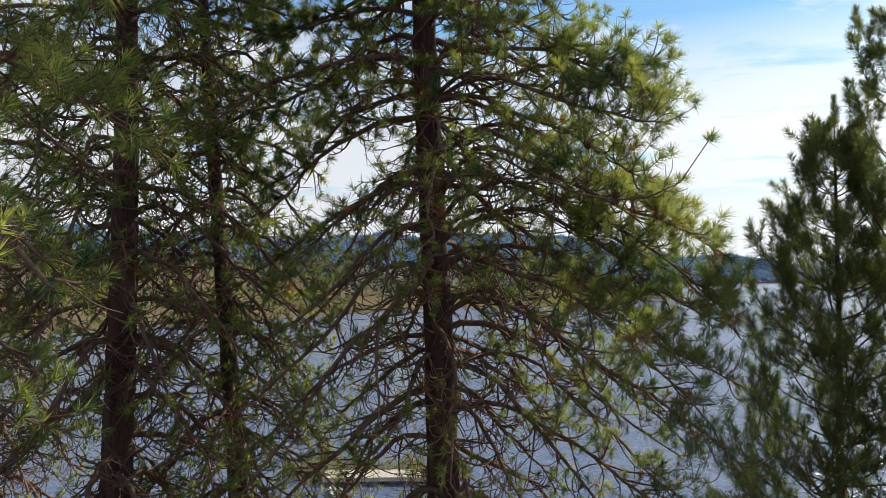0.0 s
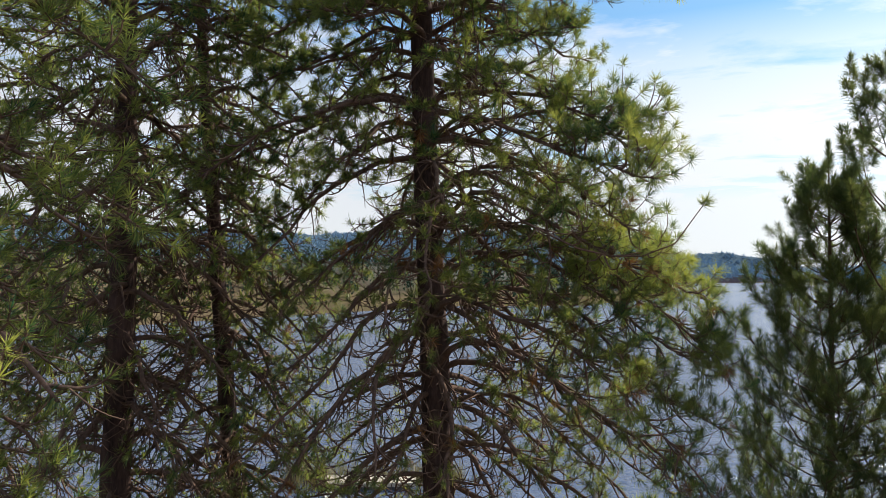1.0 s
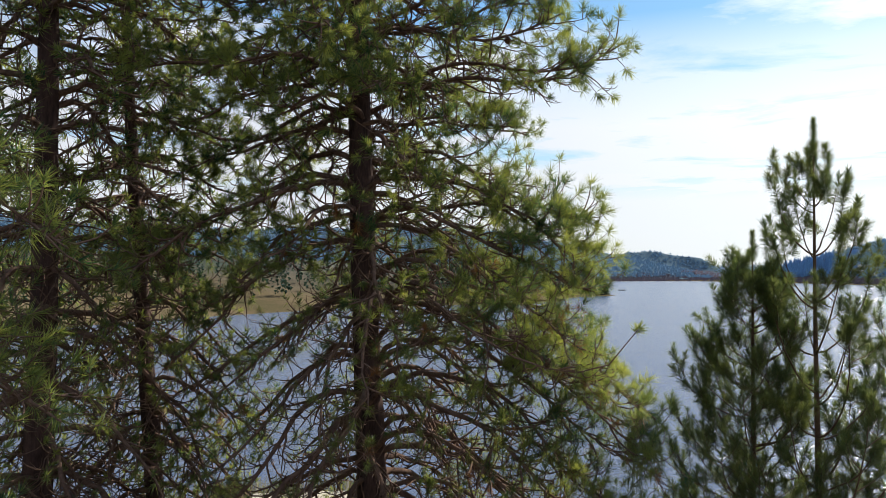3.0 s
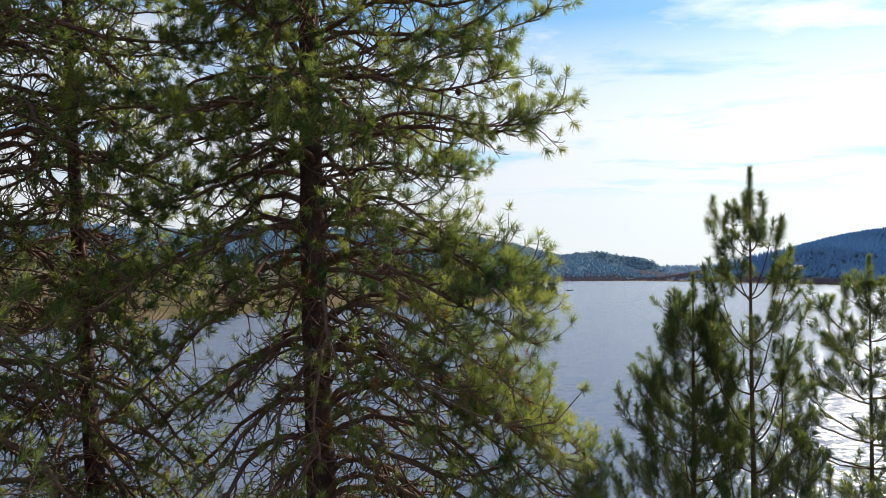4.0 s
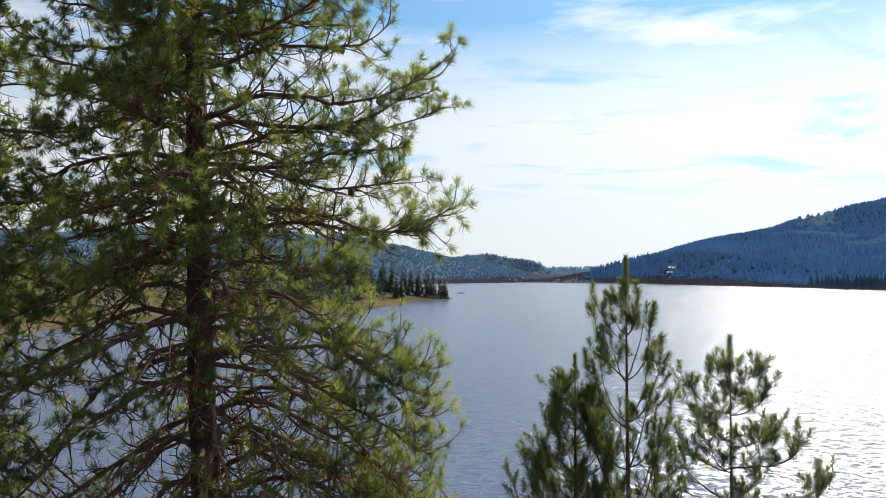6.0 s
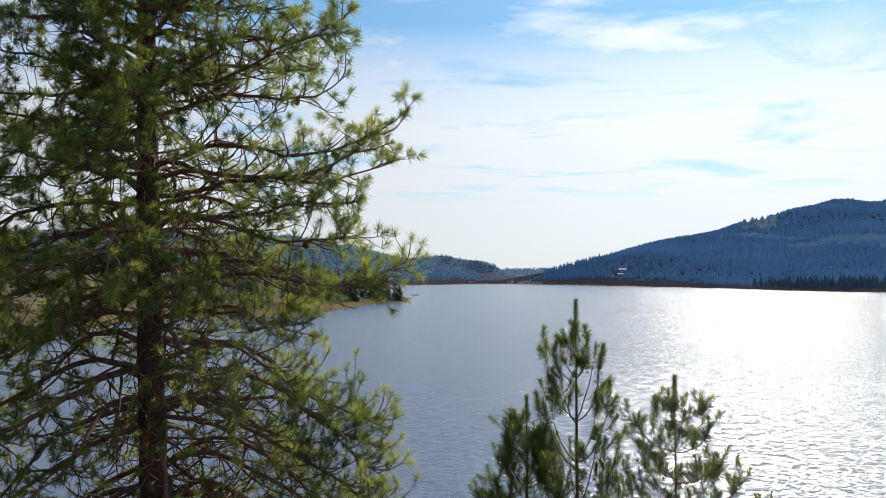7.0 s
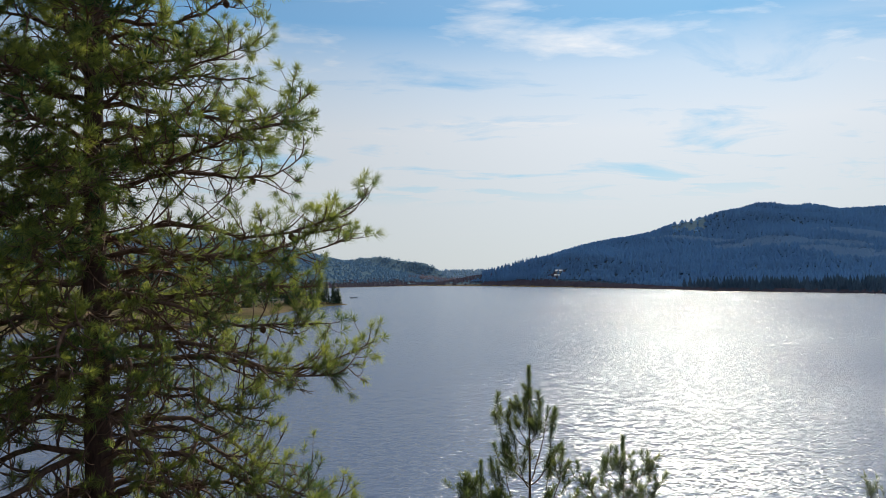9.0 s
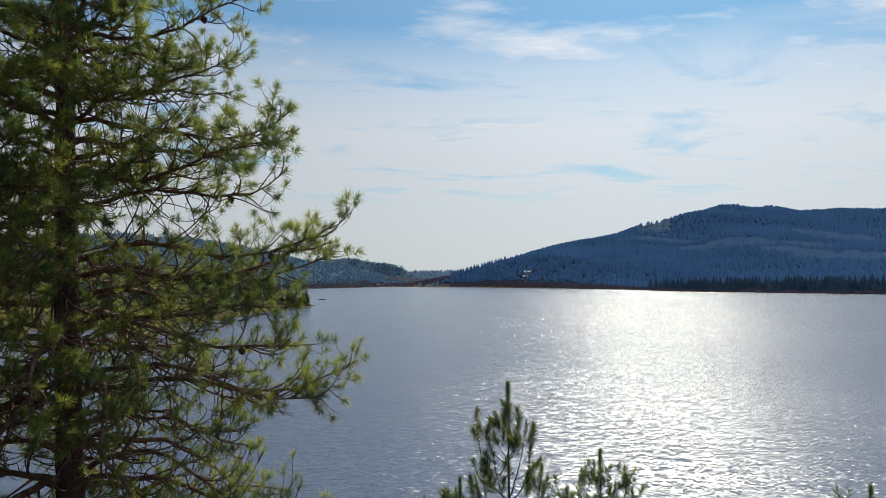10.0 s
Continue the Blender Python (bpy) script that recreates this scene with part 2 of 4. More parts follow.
def bent(rng, start, way, length, lift, n=6, wander=0.12):
    """A wandering twig from start along way, which bends up by lift on its way."""
    pts, d, step = [np.array(start, float)], unit(np.array(way, float)), length / (n - 1)
    curl = rng.normal(size=3) * wander
    for i in range(n - 1):
        d = unit(d + np.array([0, 0, lift / (n - 1)]) + curl / (n - 1) * 2 + rng.normal(size=3) * wander * 0.35)
        pts.append(pts[-1] + d * step)
    return np.array(pts), d


def hook(rng, start, way, length, sag, lift, n=6, wander=0.12):
    """A twig that leaves along way, sags a little and then turns up to its tip."""
    pts, d, step = [np.array(start, float)], unit(np.array(way, float)), length / (n - 1)
    curl = rng.normal(size=3) * wander
    for i in range(n - 1):
        k = (i + 0.5) / (n - 1)
        d = unit(d + np.array([0, 0, (lift * k - sag * (1 - k)) * 2 / (n - 1)]) + curl / (n - 1) * 2 + rng.normal(size=3) * wander * 0.4)
        pts.append(pts[-1] + d * step)
    return np.array(pts), d


# ---- pines ----
class Pine:
    """One pine: an empty at its foot, a trunk, and limbs that carry their needles."""

    def __init__(self, name, x, y, z, height, radius, bark, leaf, label, lean=(0, 0), seed=1):
        self.rng = np.random.default_rng(seed)
        self.foot, self.height, self.radius, self.lean = np.array([x, y, z], float), height, radius, np.array(lean, float)
        self.bark, self.leaf = bark, leaf
        self.thing = tagged(new(name), label, "pine tree", "pines on the lake shore")
        self.thing.matrix_world = pose(x, y, z)
        self.sway = self.rng.uniform(0, 6, 4)

    def axis(self, h):
        """The trunk's middle at height h above the foot."""
        s = np.asarray(h, float) / self.height
        w = self.sway
        wob = 0.05 * self.radius / 0.3
        return np.stack([self.lean[0] * s * self.height + wob * np.sin(5 * s + w[0]) + 0.4 * wob * np.sin(17 * s + w[1]),
                         self.lean[1] * s * self.height + wob * np.sin(4 * s + w[2]) + 0.4 * wob * np.sin(15 * s + w[3]),
                         np.asarray(h, float)], -1)

    def girth(self, h):
        s = np.clip(np.asarray(h, float) / self.height, 0, 1)
        return self.radius * ((1 - s) ** 0.8 * 0.92 + 0.03 + 0.35 * np.exp(-np.asarray(h, float) / 0.5))

    def trunk(self, sides=28, step=0.08, rough=0.10):
        h = np.arange(-0.5, self.height, step)
        p, r = self.axis(h), self.girth(h)
        v, f = tube(p, r, sides)
        c = np.repeat(p, sides, 0)
        out = v - c
        a = np.arctan2(out[:, 1], out[:, 0])
        # long bark plates with furrows between them
        plate = np.sin(a * 9 + 2.2 * np.sin(v[:, 2] * 2.3) + 1.3 * np.sin(v[:, 2] * 6.1)) * np.cos(v[:, 2] * 5.2 + 3 * np.sin(a * 4))
        v = c + out * (1 + rough * (np.clip(plate, -0.6, 0.5) + 0.25 * self.rng.normal(size=len(v))))[:, None]
        return part("trunk", mesh_of("trunk", v, [f], self.bark, True), self.bark, self.thing)

    def axis_line(self, h, az, length, drop, arch, up, bend, kink, target=None, late=4):
        """The middle line of a limb; with a target its tip ends there."""
        rng = self.rng
        s = np.linspace(0, 1, 13)
        a = radians(az)
        out, side = np.array([math.sin(a), math.cos(a), 0.0]), np.array([math.cos(a), -math.sin(a), 0.0])
        ph = rng.uniform(0, 6)
        z = -drop * s ** 1.3 + arch * length * np.sin(np.pi * s ** 0.75) + up * length * s ** late
        p = self.axis(h) + out * (length * s)[:, None] + side * (bend * s ** 2 + 0.035 * length * np.sin(7 * s + ph))[:, None]
        p[:, 2] += z + 0.02 * length * np.sin(9 * s + ph)
        p[1:] += np.cumsum(rng.normal(size=(12, 3)) * [0.012, 0.012, 0.010] * length, 0) * kink
        if target is not None:
            p += s[:, None] ** 1.2 * (np.asarray(target) - self.foot - p[-1])
        return p, side

    def clad(self, ob, shoots, tuft, count, spread, width, clad, dry, leaf=None):
        """Needle tufts on the shoots, some of them dead and brown."""
        rng = self.rng
        at, way = np.array([q[0] for q in shoots]), np.array([q[1] for q in shoots])
        size = tuft * rng.uniform(0.75, 1.15, len(at))
        brown = rng.random(len(at)) < dry
        if brown.any():
            v, f = needles(rng, at[brown], way[brown], size[brown] * 0.7, size[brown], count, (20, 110), width, True)
            part("dry_needles", mesh_of("dry_needles", v, [f], DRY), DRY, ob, "rust brown dead needles")
            at, way, size = at[~brown], way[~brown], size[~brown]
        if len(at):
            v, f = needles(rng, at + way * 0.015, way, size * clad * rng.uniform(0.7, 1.3, len(at)), size, count, spread, width, True)
            part("needles", mesh_of("needles", v, [f], leaf or self.leaf), leaf or self.leaf, ob)

    def limb(self, h, az, length, drop=0.0, arch=0.12, up=0.10, twigs=5.0, live=1.0, tuft=0.132, count=64, thick=0.039, bare=0.3,
             width=0.0055, bend=None, kink=1.0, dead_twigs=6, dry=0.0, target=None, single=False, inner=0.42, crown=2.2):
        """A limb from the trunk at height h towards az (degrees clockwise from +y): side boughs that sag and turn up, each with a few
        twigs that end in a tuft, short upright shoots along its outer half, and bare curling twigs in its shade."""
        rng, wood, shoots = self.rng, Wood(), []
        p, side = self.axis_line(h, az, length, drop, arch, up, rng.normal() * 0.10 * length if bend is None else bend, kink, target, 11 if single else 4)
        s = np.linspace(0, 1, 13)
        r0 = min(thick * (0.5 + 0.28 * length), 0.5 * float(self.girth(h)))
        wood.add(p, r0 * (1 - 0.80 * s), 6)

        def on(q):
            k = min(int(q * 12), 11)
            return p[k] + (p[k + 1] - p[k]) * (q * 12 - k), unit(p[k + 1] - p[k])

        for i in range(max(3, int(length * twigs))):
            q = 0.12 + 0.86 * (i + rng.random()) / max(3, int(length * twigs))
            at, tang = on(min(q, 0.98))
            fork = rng.uniform(0.5, 1.2)
            d = tang * math.cos(fork) + side * (math.sin(fork) * (1 if i % 2 else -1)) + np.array([0, 0, rng.normal() * 0.30])
            ln = length ** 0.6 * rng.uniform(0.26, 0.60) * (1.18 - 0.78 * q)
            dead = rng.random() < max(bare * (1.55 - 1.75 * q), inner * (1.15 - q / 0.55))
            pts, end = hook(rng, at, d, ln, rng.uniform(0.1, 0.7), rng.uniform(0.0, 0.8) if dead else rng.uniform(0.7, 1.9), 7, 0.32)
            rad = r0 * 0.38 * (1 - 0.5 * q) + 0.003
            wood.add(pts, np.linspace(rad, 0.004, 7), 4)
            if not dead:
                shoots.append((pts[-1], end))
            for j in range(int(rng.integers(2, 5))):
                u = rng.uniform(0.22, 0.95)
                c = min(int(u * 6), 5)
                b = pts[c] + (pts[c + 1] - pts[c]) * (u * 6 - c)
                d2 = unit(pts[c + 1] - pts[c]) + rng.normal(size=3) * 0.7
                gone = rng.random() < (0.85 if dead else 1 - live)
                tw, e2 = hook(rng, b, d2, rng.uniform(0.13, 0.36), rng.uniform(0.0, 0.5), rng.uniform(-0.2, 1.0) if gone else rng.uniform(0.5, 1.6), 5, 0.4)
                wood.add(tw, np.linspace(max(rad * 0.55, 0.004), 0.003, 5), 3)
                if not gone:
                    shoots.append((tw[-1], e2))
        for i in range(0 if single else int(length * crown)):
            at, tang = on(rng.uniform(0.5, 0.98))
            tw, e2 = hook(rng, at, tang * 0.8 + side * rng.normal() * 0.6 + np.array([0, 0, 0.35 + 0.4 * rng.normal()]), rng.uniform(0.08, 0.20 + 0.02 * crown), 0.0, 1.2, 4, 0.3)
            wood.add(tw, np.linspace(0.008, 0.0045, 4), 4)
            shoots.append((tw[-1], e2))
        # thin dead twigs that curl from the shaded inner part
        for i in range(int(bare * length * dead_twigs)):
            at, tang = on(rng.uniform(0.06, 0.75))
            tw, e2 = bent(rng, at, tang * 0.5 + rng.normal(size=3) * 0.7 - np.array([0, 0, 0.5]), rng.uniform(0.25, 0.75), rng.uniform(-0.3, 1.5), 7, 0.85)
            wood.add(tw, np.linspace(0.011, 0.004, 7), 3)
        self.last = p
        shoots.append((p[-1], unit(p[-1] - p[-2])))
        if single:      # a bare limb with one tuft at its upturned end
            shoots = shoots[-1:]
        ob = part("branch", wood.mesh("branch", TWIG), TWIG, self.thing)
        self.clad(ob, shoots, tuft, count, (8, 96), width, 0.6, dry)
        return ob

    def young_limb(self, h, az, length, rise, shoots_on=3, brush=0.30, count=110, width=0.0055, thick=0.011, needle=0.118, live=1.0):
        """A limb of a young pine: out from the stem, then curving up, its side shoots and its end clad like bottle brushes."""
        rng, wood, shoots = self.rng, Wood(), []
        s = np.linspace(0, 1, 10)
        a = radians(az)
        out, side = np.array([math.sin(a), math.cos(a), 0.0]), np.array([math.cos(a), -math.sin(a), 0.0])
        p = self.axis(h) + out * (length * (1 - (1 - s) ** 1.7))[:, None] + side * (rng.normal() * 0.12 * length * s ** 2)[:, None]
        p[:, 2] += rise * s ** 1.45
        p[1:] += np.cumsum(rng.normal(size=(9, 3)) * 0.012 * length, 0)
        r0 = thick * (0.45 + 0.45 * (length + rise))
        wood.add(p, r0 * (1 - 0.7 * s), 6)
        shoots.append((p[-1], unit(p[-1] - p[-2]), brush * rng.uniform(0.8, 1.2)))
        for i in range(shoots_on):
            q = rng.uniform(0.30, 0.96)
            k = min(int(q * 9), 8)
            at = p[k] + (p[k + 1] - p[k]) * (q * 9 - k)
            d = unit(p[k + 1] - p[k]) * 0.6 + side * rng.choice([-1, 1]) * rng.uniform(0.35, 0.9) + out * rng.normal() * 0.3
            ln = rng.uniform(0.16, 0.42) * (0.45 + 0.45 * (length + rise) ** 0.6)
            tw, e = hook(rng, at, d, ln, 0.1, rng.uniform(0.7, 1.5), 5, 0.18)
            wood.add(tw, np.linspace(max(r0 * 0.4, 0.004), 0.003, 5), 4)
            if rng.random() < live:
                shoots.append((tw[-1], e, min(ln * 0.9, brush * rng.uniform(0.5, 1.0))))
        ob = part("branch", wood.mesh("branch", YOUNG_BARK), YOUNG_BARK, self.thing)
        at, way, ax = np.array([q[0] for q in shoots]), np.array([q[1] for q in shoots]), np.array([q[2] for q in shoots])
        v, f = needles(rng, at + way * 0.03, way, ax, needle * rng.uniform(0.85, 1.15, len(at)), count, (16, 88), width, True)
        part("needles", mesh_of("needles", v, [f], self.leaf), self.leaf, ob)


def pine_cone(at, way, parent, size=0.1):
    """An egg-shaped cone with rows of raised scales, that hangs from a limb."""
    s = np.linspace(0, 1, 11)
    pts = np.array(at) + np.array(way)[None] * (s * size)[:, None]
    v, f = tube(pts, size * 0.36 * np.sin(np.pi * np.clip(s, 0.03, 0.97)) ** 0.7 * (1 + 0.16 * (np.arange(11) % 2)), 10)
    part("pine_cone", mesh_of("pine_cone", v, [f], CONE), CONE, parent, "brown scaly pine cone")


def big_pine(x, y, z, height, radius, label, seed, reach, low, gap=0.46, per=4, lean=(0, 0), clear=None, live=1.0, count=64, known=(), low_bare=(0.9, 0.6, 0.35, 0.12), width=0.0055, twigs=5.0, thick_top=False, sparse=99.0, dead_twigs=6, dry=0.0, tuft=0.132):
    """A grown pine with whorls of limbs from height low up; reach(h) is the limbs' length; known: limbs that are set out one by one."""
    t = Pine("ponderosa_pine", x, y, z, height, radius, BARK, NEEDLE, label, lean, seed)
    t.trunk()
    rng = t.rng
    h, turn = low, 0.0
    while h < height - 0.4:
        turn += rng.uniform(25, 80)
        n = per + (0 if not thick_top or h + z < 12.8 else 1 if h + z < 14.8 or h + z > 20.5 else 2)
        for i in range(n):
            az = turn + 360 / n * i + rng.normal() * 14
            hh = h + rng.normal() * 0.10
            ln = reach(hh + z) * rng.uniform(0.72, 1.05)
            if clear and clear(az % 360, hh + z):
                continue
            # lower limbs hang, upper ones reach out and up
            fall = float(np.interp(hh + z, [9, 13, 15, 17, 20, 24], [0.85, 0.70, 0.48, 0.16, -0.06, -0.25])) + rng.normal() * 0.06
            bow = float(np.interp(hh + z, [10, 14, 17, 20], [0.13, 0.16, 0.10, 0.05]))
            back = abs((az + 180) % 360 - 180) < 60     # turned to the lake: fewer, broader needles
            shade = thick_top and 150 < az % 360 < 345 and hh + z > 13.2     # fuller on the side away from the sun
            t.limb(hh, az, ln, drop=ln * fall, arch=bow, up=0.13, bare=float(np.interp(hh + z, [9, 12, 14, 19], low_bare)) * (0.6 if shade else 1.0),
                   live=min(1.0, live * (1.35 if hh + z > 14.5 else 1.0)), count=int(count * (0.5 if back else 1.0)), width=width * (1.8 if back else 1.5 if shade else 1.0),
                   twigs=twigs * (1.45 if shade else 1.0), dead_twigs=dead_twigs, kink=1.2, dry=dry if hh + z < 15 else 0.0, tuft=tuft, inner=0.95 if thick_top and hh + z < 15.5 and not shade else 0.35)
        h += gap * rng.uniform(0.8, 1.2) * float(np.interp(h + z, [13, 16, 22], [1.0, 0.92, 0.88])) * (1.8 if h + z > sparse else 1.0)
    for k, (start, tip, arch, dense) in enumerate(known):
        t.rng = np.random.default_rng(seed * 100 + k)
        dx, dy = np.array(tip[:2]) - (t.foot + t.axis(start - z))[:2]
        single = dense < 2
        tip = Vector(tip) - Vector((dx, dy, 0)).normalized() * 0.09
        ob = t.limb(start - z, math.degrees(math.atan2(dx, dy)), math.hypot(dx, dy), drop=start - tip[2] + (0.15 if not single else 0.16) * math.hypot(dx, dy), arch=arch,
                    up=0.16 if single else 0.15, thick=0.014 if single else 0.026, bare=0.30 if start > 14.5 else 0.2, live=min(1.0, live * 1.15), count=count * 2 if single else count, twigs=dense if start > 15.6 or start < 12.6 else dense * 0.95, bend=0.0,
                    kink=0.3 if single else 0.8, dead_twigs=dead_twigs, dry=dry if start < 14 else 0.0, width=width, target=tip, single=single, tuft=tuft * (1.12 if start < 15.2 else 1.0), inner=0.9 if start < 15.6 else 0.5, crown=9.0 if 11.5 < start < 15.2 else 3.0)
        if k % 3 == 2:      # a cone near the limb's end
            pine_cone(t.last[9], (0.2, -0.1, 0.97 if single else -0.97), ob)
    t.limb(height - 0.35, 20, 0.3, drop=-0.4, twigs=14)
    return t


def young_pine(x, y, z, height, radius, label, seed, width, first, gap=0.36, per=5, lean=(0, 0), steep=((0.5, 1.6), (8, 0.8)), count=110, leaf=None, more=3.0, blade=0.0055, brush=0.32, live=1.0):
    """A young pine: a slim leader and whorls of limbs that curve upwards, clad like bottle brushes at their ends.
    width(b) and steep: the limbs' reach, and how much they rise for it, b below the top."""
    t = Pine("young_pine", x, y, z, height, radius, YOUNG_BARK, leaf or NEEDLE_DARK, label, lean, seed)
    t.trunk(sides=12, step=0.12, rough=0.05)
    rng = t.rng
    top = t.axis(height - 0.02)
    v, f = needles(rng, np.array([top + [0, 0, 0.06]]), np.array([[0, 0, 1.0]]), np.array([0.36]), np.array([0.105]), 420, (12, 66), 0.006, True)
    part("needles", mesh_of("needles", v, [f], t.leaf), t.leaf, t.thing, "upright leader shoot clad in needles")
    h, turn = height - 0.62, 0.0
    while h > first:
        turn += rng.uniform(20, 60)
        below = height - h
        for i in range(per):
            az = turn + 360 / per * i + rng.normal() * 14
            ln = width(below) * rng.uniform(0.72, 1.12)
            rise = min(ln * float(np.interp(below, [q[0] for q in steep], [q[1] for q in steep])) * rng.uniform(0.8, 1.15), below * 0.66)
            t.young_limb(h + rng.normal() * 0.05, az, ln, rise, int(round(more * (ln + rise) * rng.uniform(0.8, 1.3))), brush, count, blade, live=live)
        h -= gap * rng.uniform(0.8, 1.15) * (1 + 0.03 * below)
    return t


# ---- the lie of the land ----
# the lake's outline, metres from where the camera starts, going round
LAKE = np.array([(-30, 15), (-80, 30), (-118, 80), (-100, 130), (-57, 205), (5, 290), (59, 294), (117, 402), (152, 430), (140, 474), (60, 640),
                 (180, 1050), (455, 1250), (634, 1360), (713, 1235), (704, 870), (690, 715), (647, 587), (652, 446), (662, 366), (640, 200),
                 (500, 40), (300, -10), (100, 8), (30, 17)], float)
# ridge lines: x, y, height of the ground, half width
RIGHT_RIDGE = np.array([(800, 1270, 11, 260), (800, 1095, 40, 330), (905, 1065, 75, 400), (1060, 1060, 114, 520), (1190, 1070, 137, 600), (1340, 1045, 170, 720),
                        (1475, 1000, 170, 800), (1520, 965, 169, 820), (1580, 860, 165, 850), (1700, 500, 150, 850), (1700, 0, 110, 800), (1300, -700, 90, 800)], float)
LEFT_RIDGE = np.array([(-1500, 300, 120, 700), (-1000, 1000, 125, 650), (-500, 1550, 110, 620), (-170, 1800, 122, 640), (-80, 1850, 118, 620), (330, 1960, 138, 640),
                       (470, 2010, 96, 560), (640, 2150, 66, 440), (850, 2250, 84, 280), (900, 2228, 90, 200), (950, 2206, 74, 150), (1026, 2170, 64, 130), (1048, 2150, 58, 80)], float)
FAR_RIDGE = np.array([(-400, 4300, 70, 700), (900, 4200, 60, 600), (1900, 3850, 58, 600), (2300, 3600, 58, 600), (2700, 3300, 60, 600), (3300, 2300, 120, 900)], float)
POINT_RISE = np.array([(-240, 300, 22, 170), (-40, 440, 20, 150), (60, 470, 16, 130), (100, 455, 7, 70)], float)
MARSH_RISE = np.array([(420, 1850, 9, 330), (640, 1760, 9, 300), (800, 1650, 8, 260), (930, 1560, 7, 220)], float)


def lake_distance(x, y):
    """Metres to the lake's shore, below zero on the water."""
    p = np.stack([x, y], -1)
    best = np.full(x.shape, 1e9)
    inside = np.zeros(x.shape, bool)
    for a, b in zip(LAKE, np.roll(LAKE, -1, 0)):
        ab = b - a
        t = np.clip(((p - a) @ ab) / (ab @ ab), 0, 1)
        best = np.minimum(best, np.linalg.norm(p - a - t[..., None] * ab, axis=-1))
        cross = ((a[1] > y) != (b[1] > y)) & (x < (b[0] - a[0]) * (y - a[1]) / (b[1] - a[1] + 1e-12) + a[0])
        inside ^= cross
    return np.where(inside, -best, best)


def ridge_height(line, x, y):
    h = np.zeros(x.shape)
    for a, b in zip(line, line[1:]):
        for k in np.linspace(0, 1, 9):
            c = a + (b - a) * k
            d = np.hypot(x - c[0], y - c[1]) / c[3]
            h = np.maximum(h, c[2] * np.clip(1 - d, 0, 1) ** 1.15 * (1 + 0.10 * np.clip(1 - d, 0, 1)) / 1.10)
    return h


def wavy(x, y):
    """Gentle unevenness in -1..1."""
    return (np.sin(x * 0.011 + 1.3 * np.sin(y * 0.007)) * np.cos(y * 0.013 + 0.7 * np.sin(x * 0.009)) * 0.6
            + np.sin(x * 0.031 + 2) * np.sin(y * 0.027 + np.sin(x * 0.02)) * 0.4)


def land(x, y):
    """Height of the ground over the lake's level."""
    x, y = np.asarray(x, float), np.asarray(y, float)
    d = lake_distance(x, y)
    near = np.exp(-(x ** 2 + y ** 2) / 60 ** 2)
    hills = np.maximum.reduce([ridge_height(q, x, y) for q in (RIGHT_RIDGE, LEFT_RIDGE, FAR_RIDGE, POINT_RISE, MARSH_RISE)])
    shore = np.clip(d / 90, 0, 1) ** 0.8
    h = np.clip(d, 0, None) * 0.02 * np.exp(-np.clip(d, 0, None) / 200) + hills * shore * (1 + 0.10 * wavy(x, y)) + shore * 0.8 * (1 + wavy(x * 3, y * 3)) \
        + near * np.clip(d, 0, 40) * 0.09
    return np.where(d < 0, np.clip(d * 0.12, -4, 0), h + 0.25 * np.clip(d / 3, 0, 1))


def ground_material():
    m, add = material("ground_cover")
    pos = add("ShaderNodeTexCoord").outputs["Object"]
    patch = add("ShaderNodeTexNoise", ("Vector", pos), ("Scale", 0.012), ("Detail", 6.0), ("Roughness", 0.65))
    tuft = add("ShaderNodeTexNoise", ("Vector", pos), ("Scale", 1.2), ("Detail", 5.0))
    fac = add("ShaderNodeMath", (0, tuft.outputs["Fac"]), (1, 0.3), (2, -0.15), operation="MULTIPLY_ADD")
    fac = add("ShaderNodeMath", (0, fac.outputs[0]), (1, patch.outputs["Fac"]), operation="ADD")
    col = ramp(add, fac.outputs[0], (0.35, (0.060, 0.062, 0.030)), (0.50, (0.12, 0.092, 0.055)), (0.65, (0.17, 0.135, 0.085)))
    # undergrowth on the wooded slopes across the lake, haze blue painted into it
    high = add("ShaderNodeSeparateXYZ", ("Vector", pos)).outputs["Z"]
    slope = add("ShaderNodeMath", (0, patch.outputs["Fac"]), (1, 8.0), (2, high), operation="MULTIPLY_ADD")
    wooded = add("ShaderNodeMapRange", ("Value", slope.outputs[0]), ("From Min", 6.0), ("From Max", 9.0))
    # the haze tint comes in with distance, from 300 to 600 m
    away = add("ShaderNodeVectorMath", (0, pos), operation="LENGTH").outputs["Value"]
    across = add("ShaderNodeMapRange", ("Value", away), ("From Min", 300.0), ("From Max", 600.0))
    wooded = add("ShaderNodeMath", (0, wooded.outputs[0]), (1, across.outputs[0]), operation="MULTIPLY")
    hazed_litter = ramp(add, fac.outputs[0], (0.35, (0.066, 0.106, 0.145)), (0.65, (0.095, 0.140, 0.180)))
    col = add("ShaderNodeMix", (0, wooded.outputs[0]), (6, col), (7, hazed_litter), data_type="RGBA").outputs[2]
    rel = add("ShaderNodeBump", ("Strength", 0.6), ("Distance", 0.3), ("Height", tuft.outputs["Fac"]))
    bsdf = add("ShaderNodeBsdfPrincipled", ("Base Color", col), ("Roughness", 1.0), ("Specular IOR Level", 0.0), ("Normal", rel.outputs[0]))
    add("ShaderNodeOutputMaterial", ("Surface", bsdf.outputs[0]))
    return m


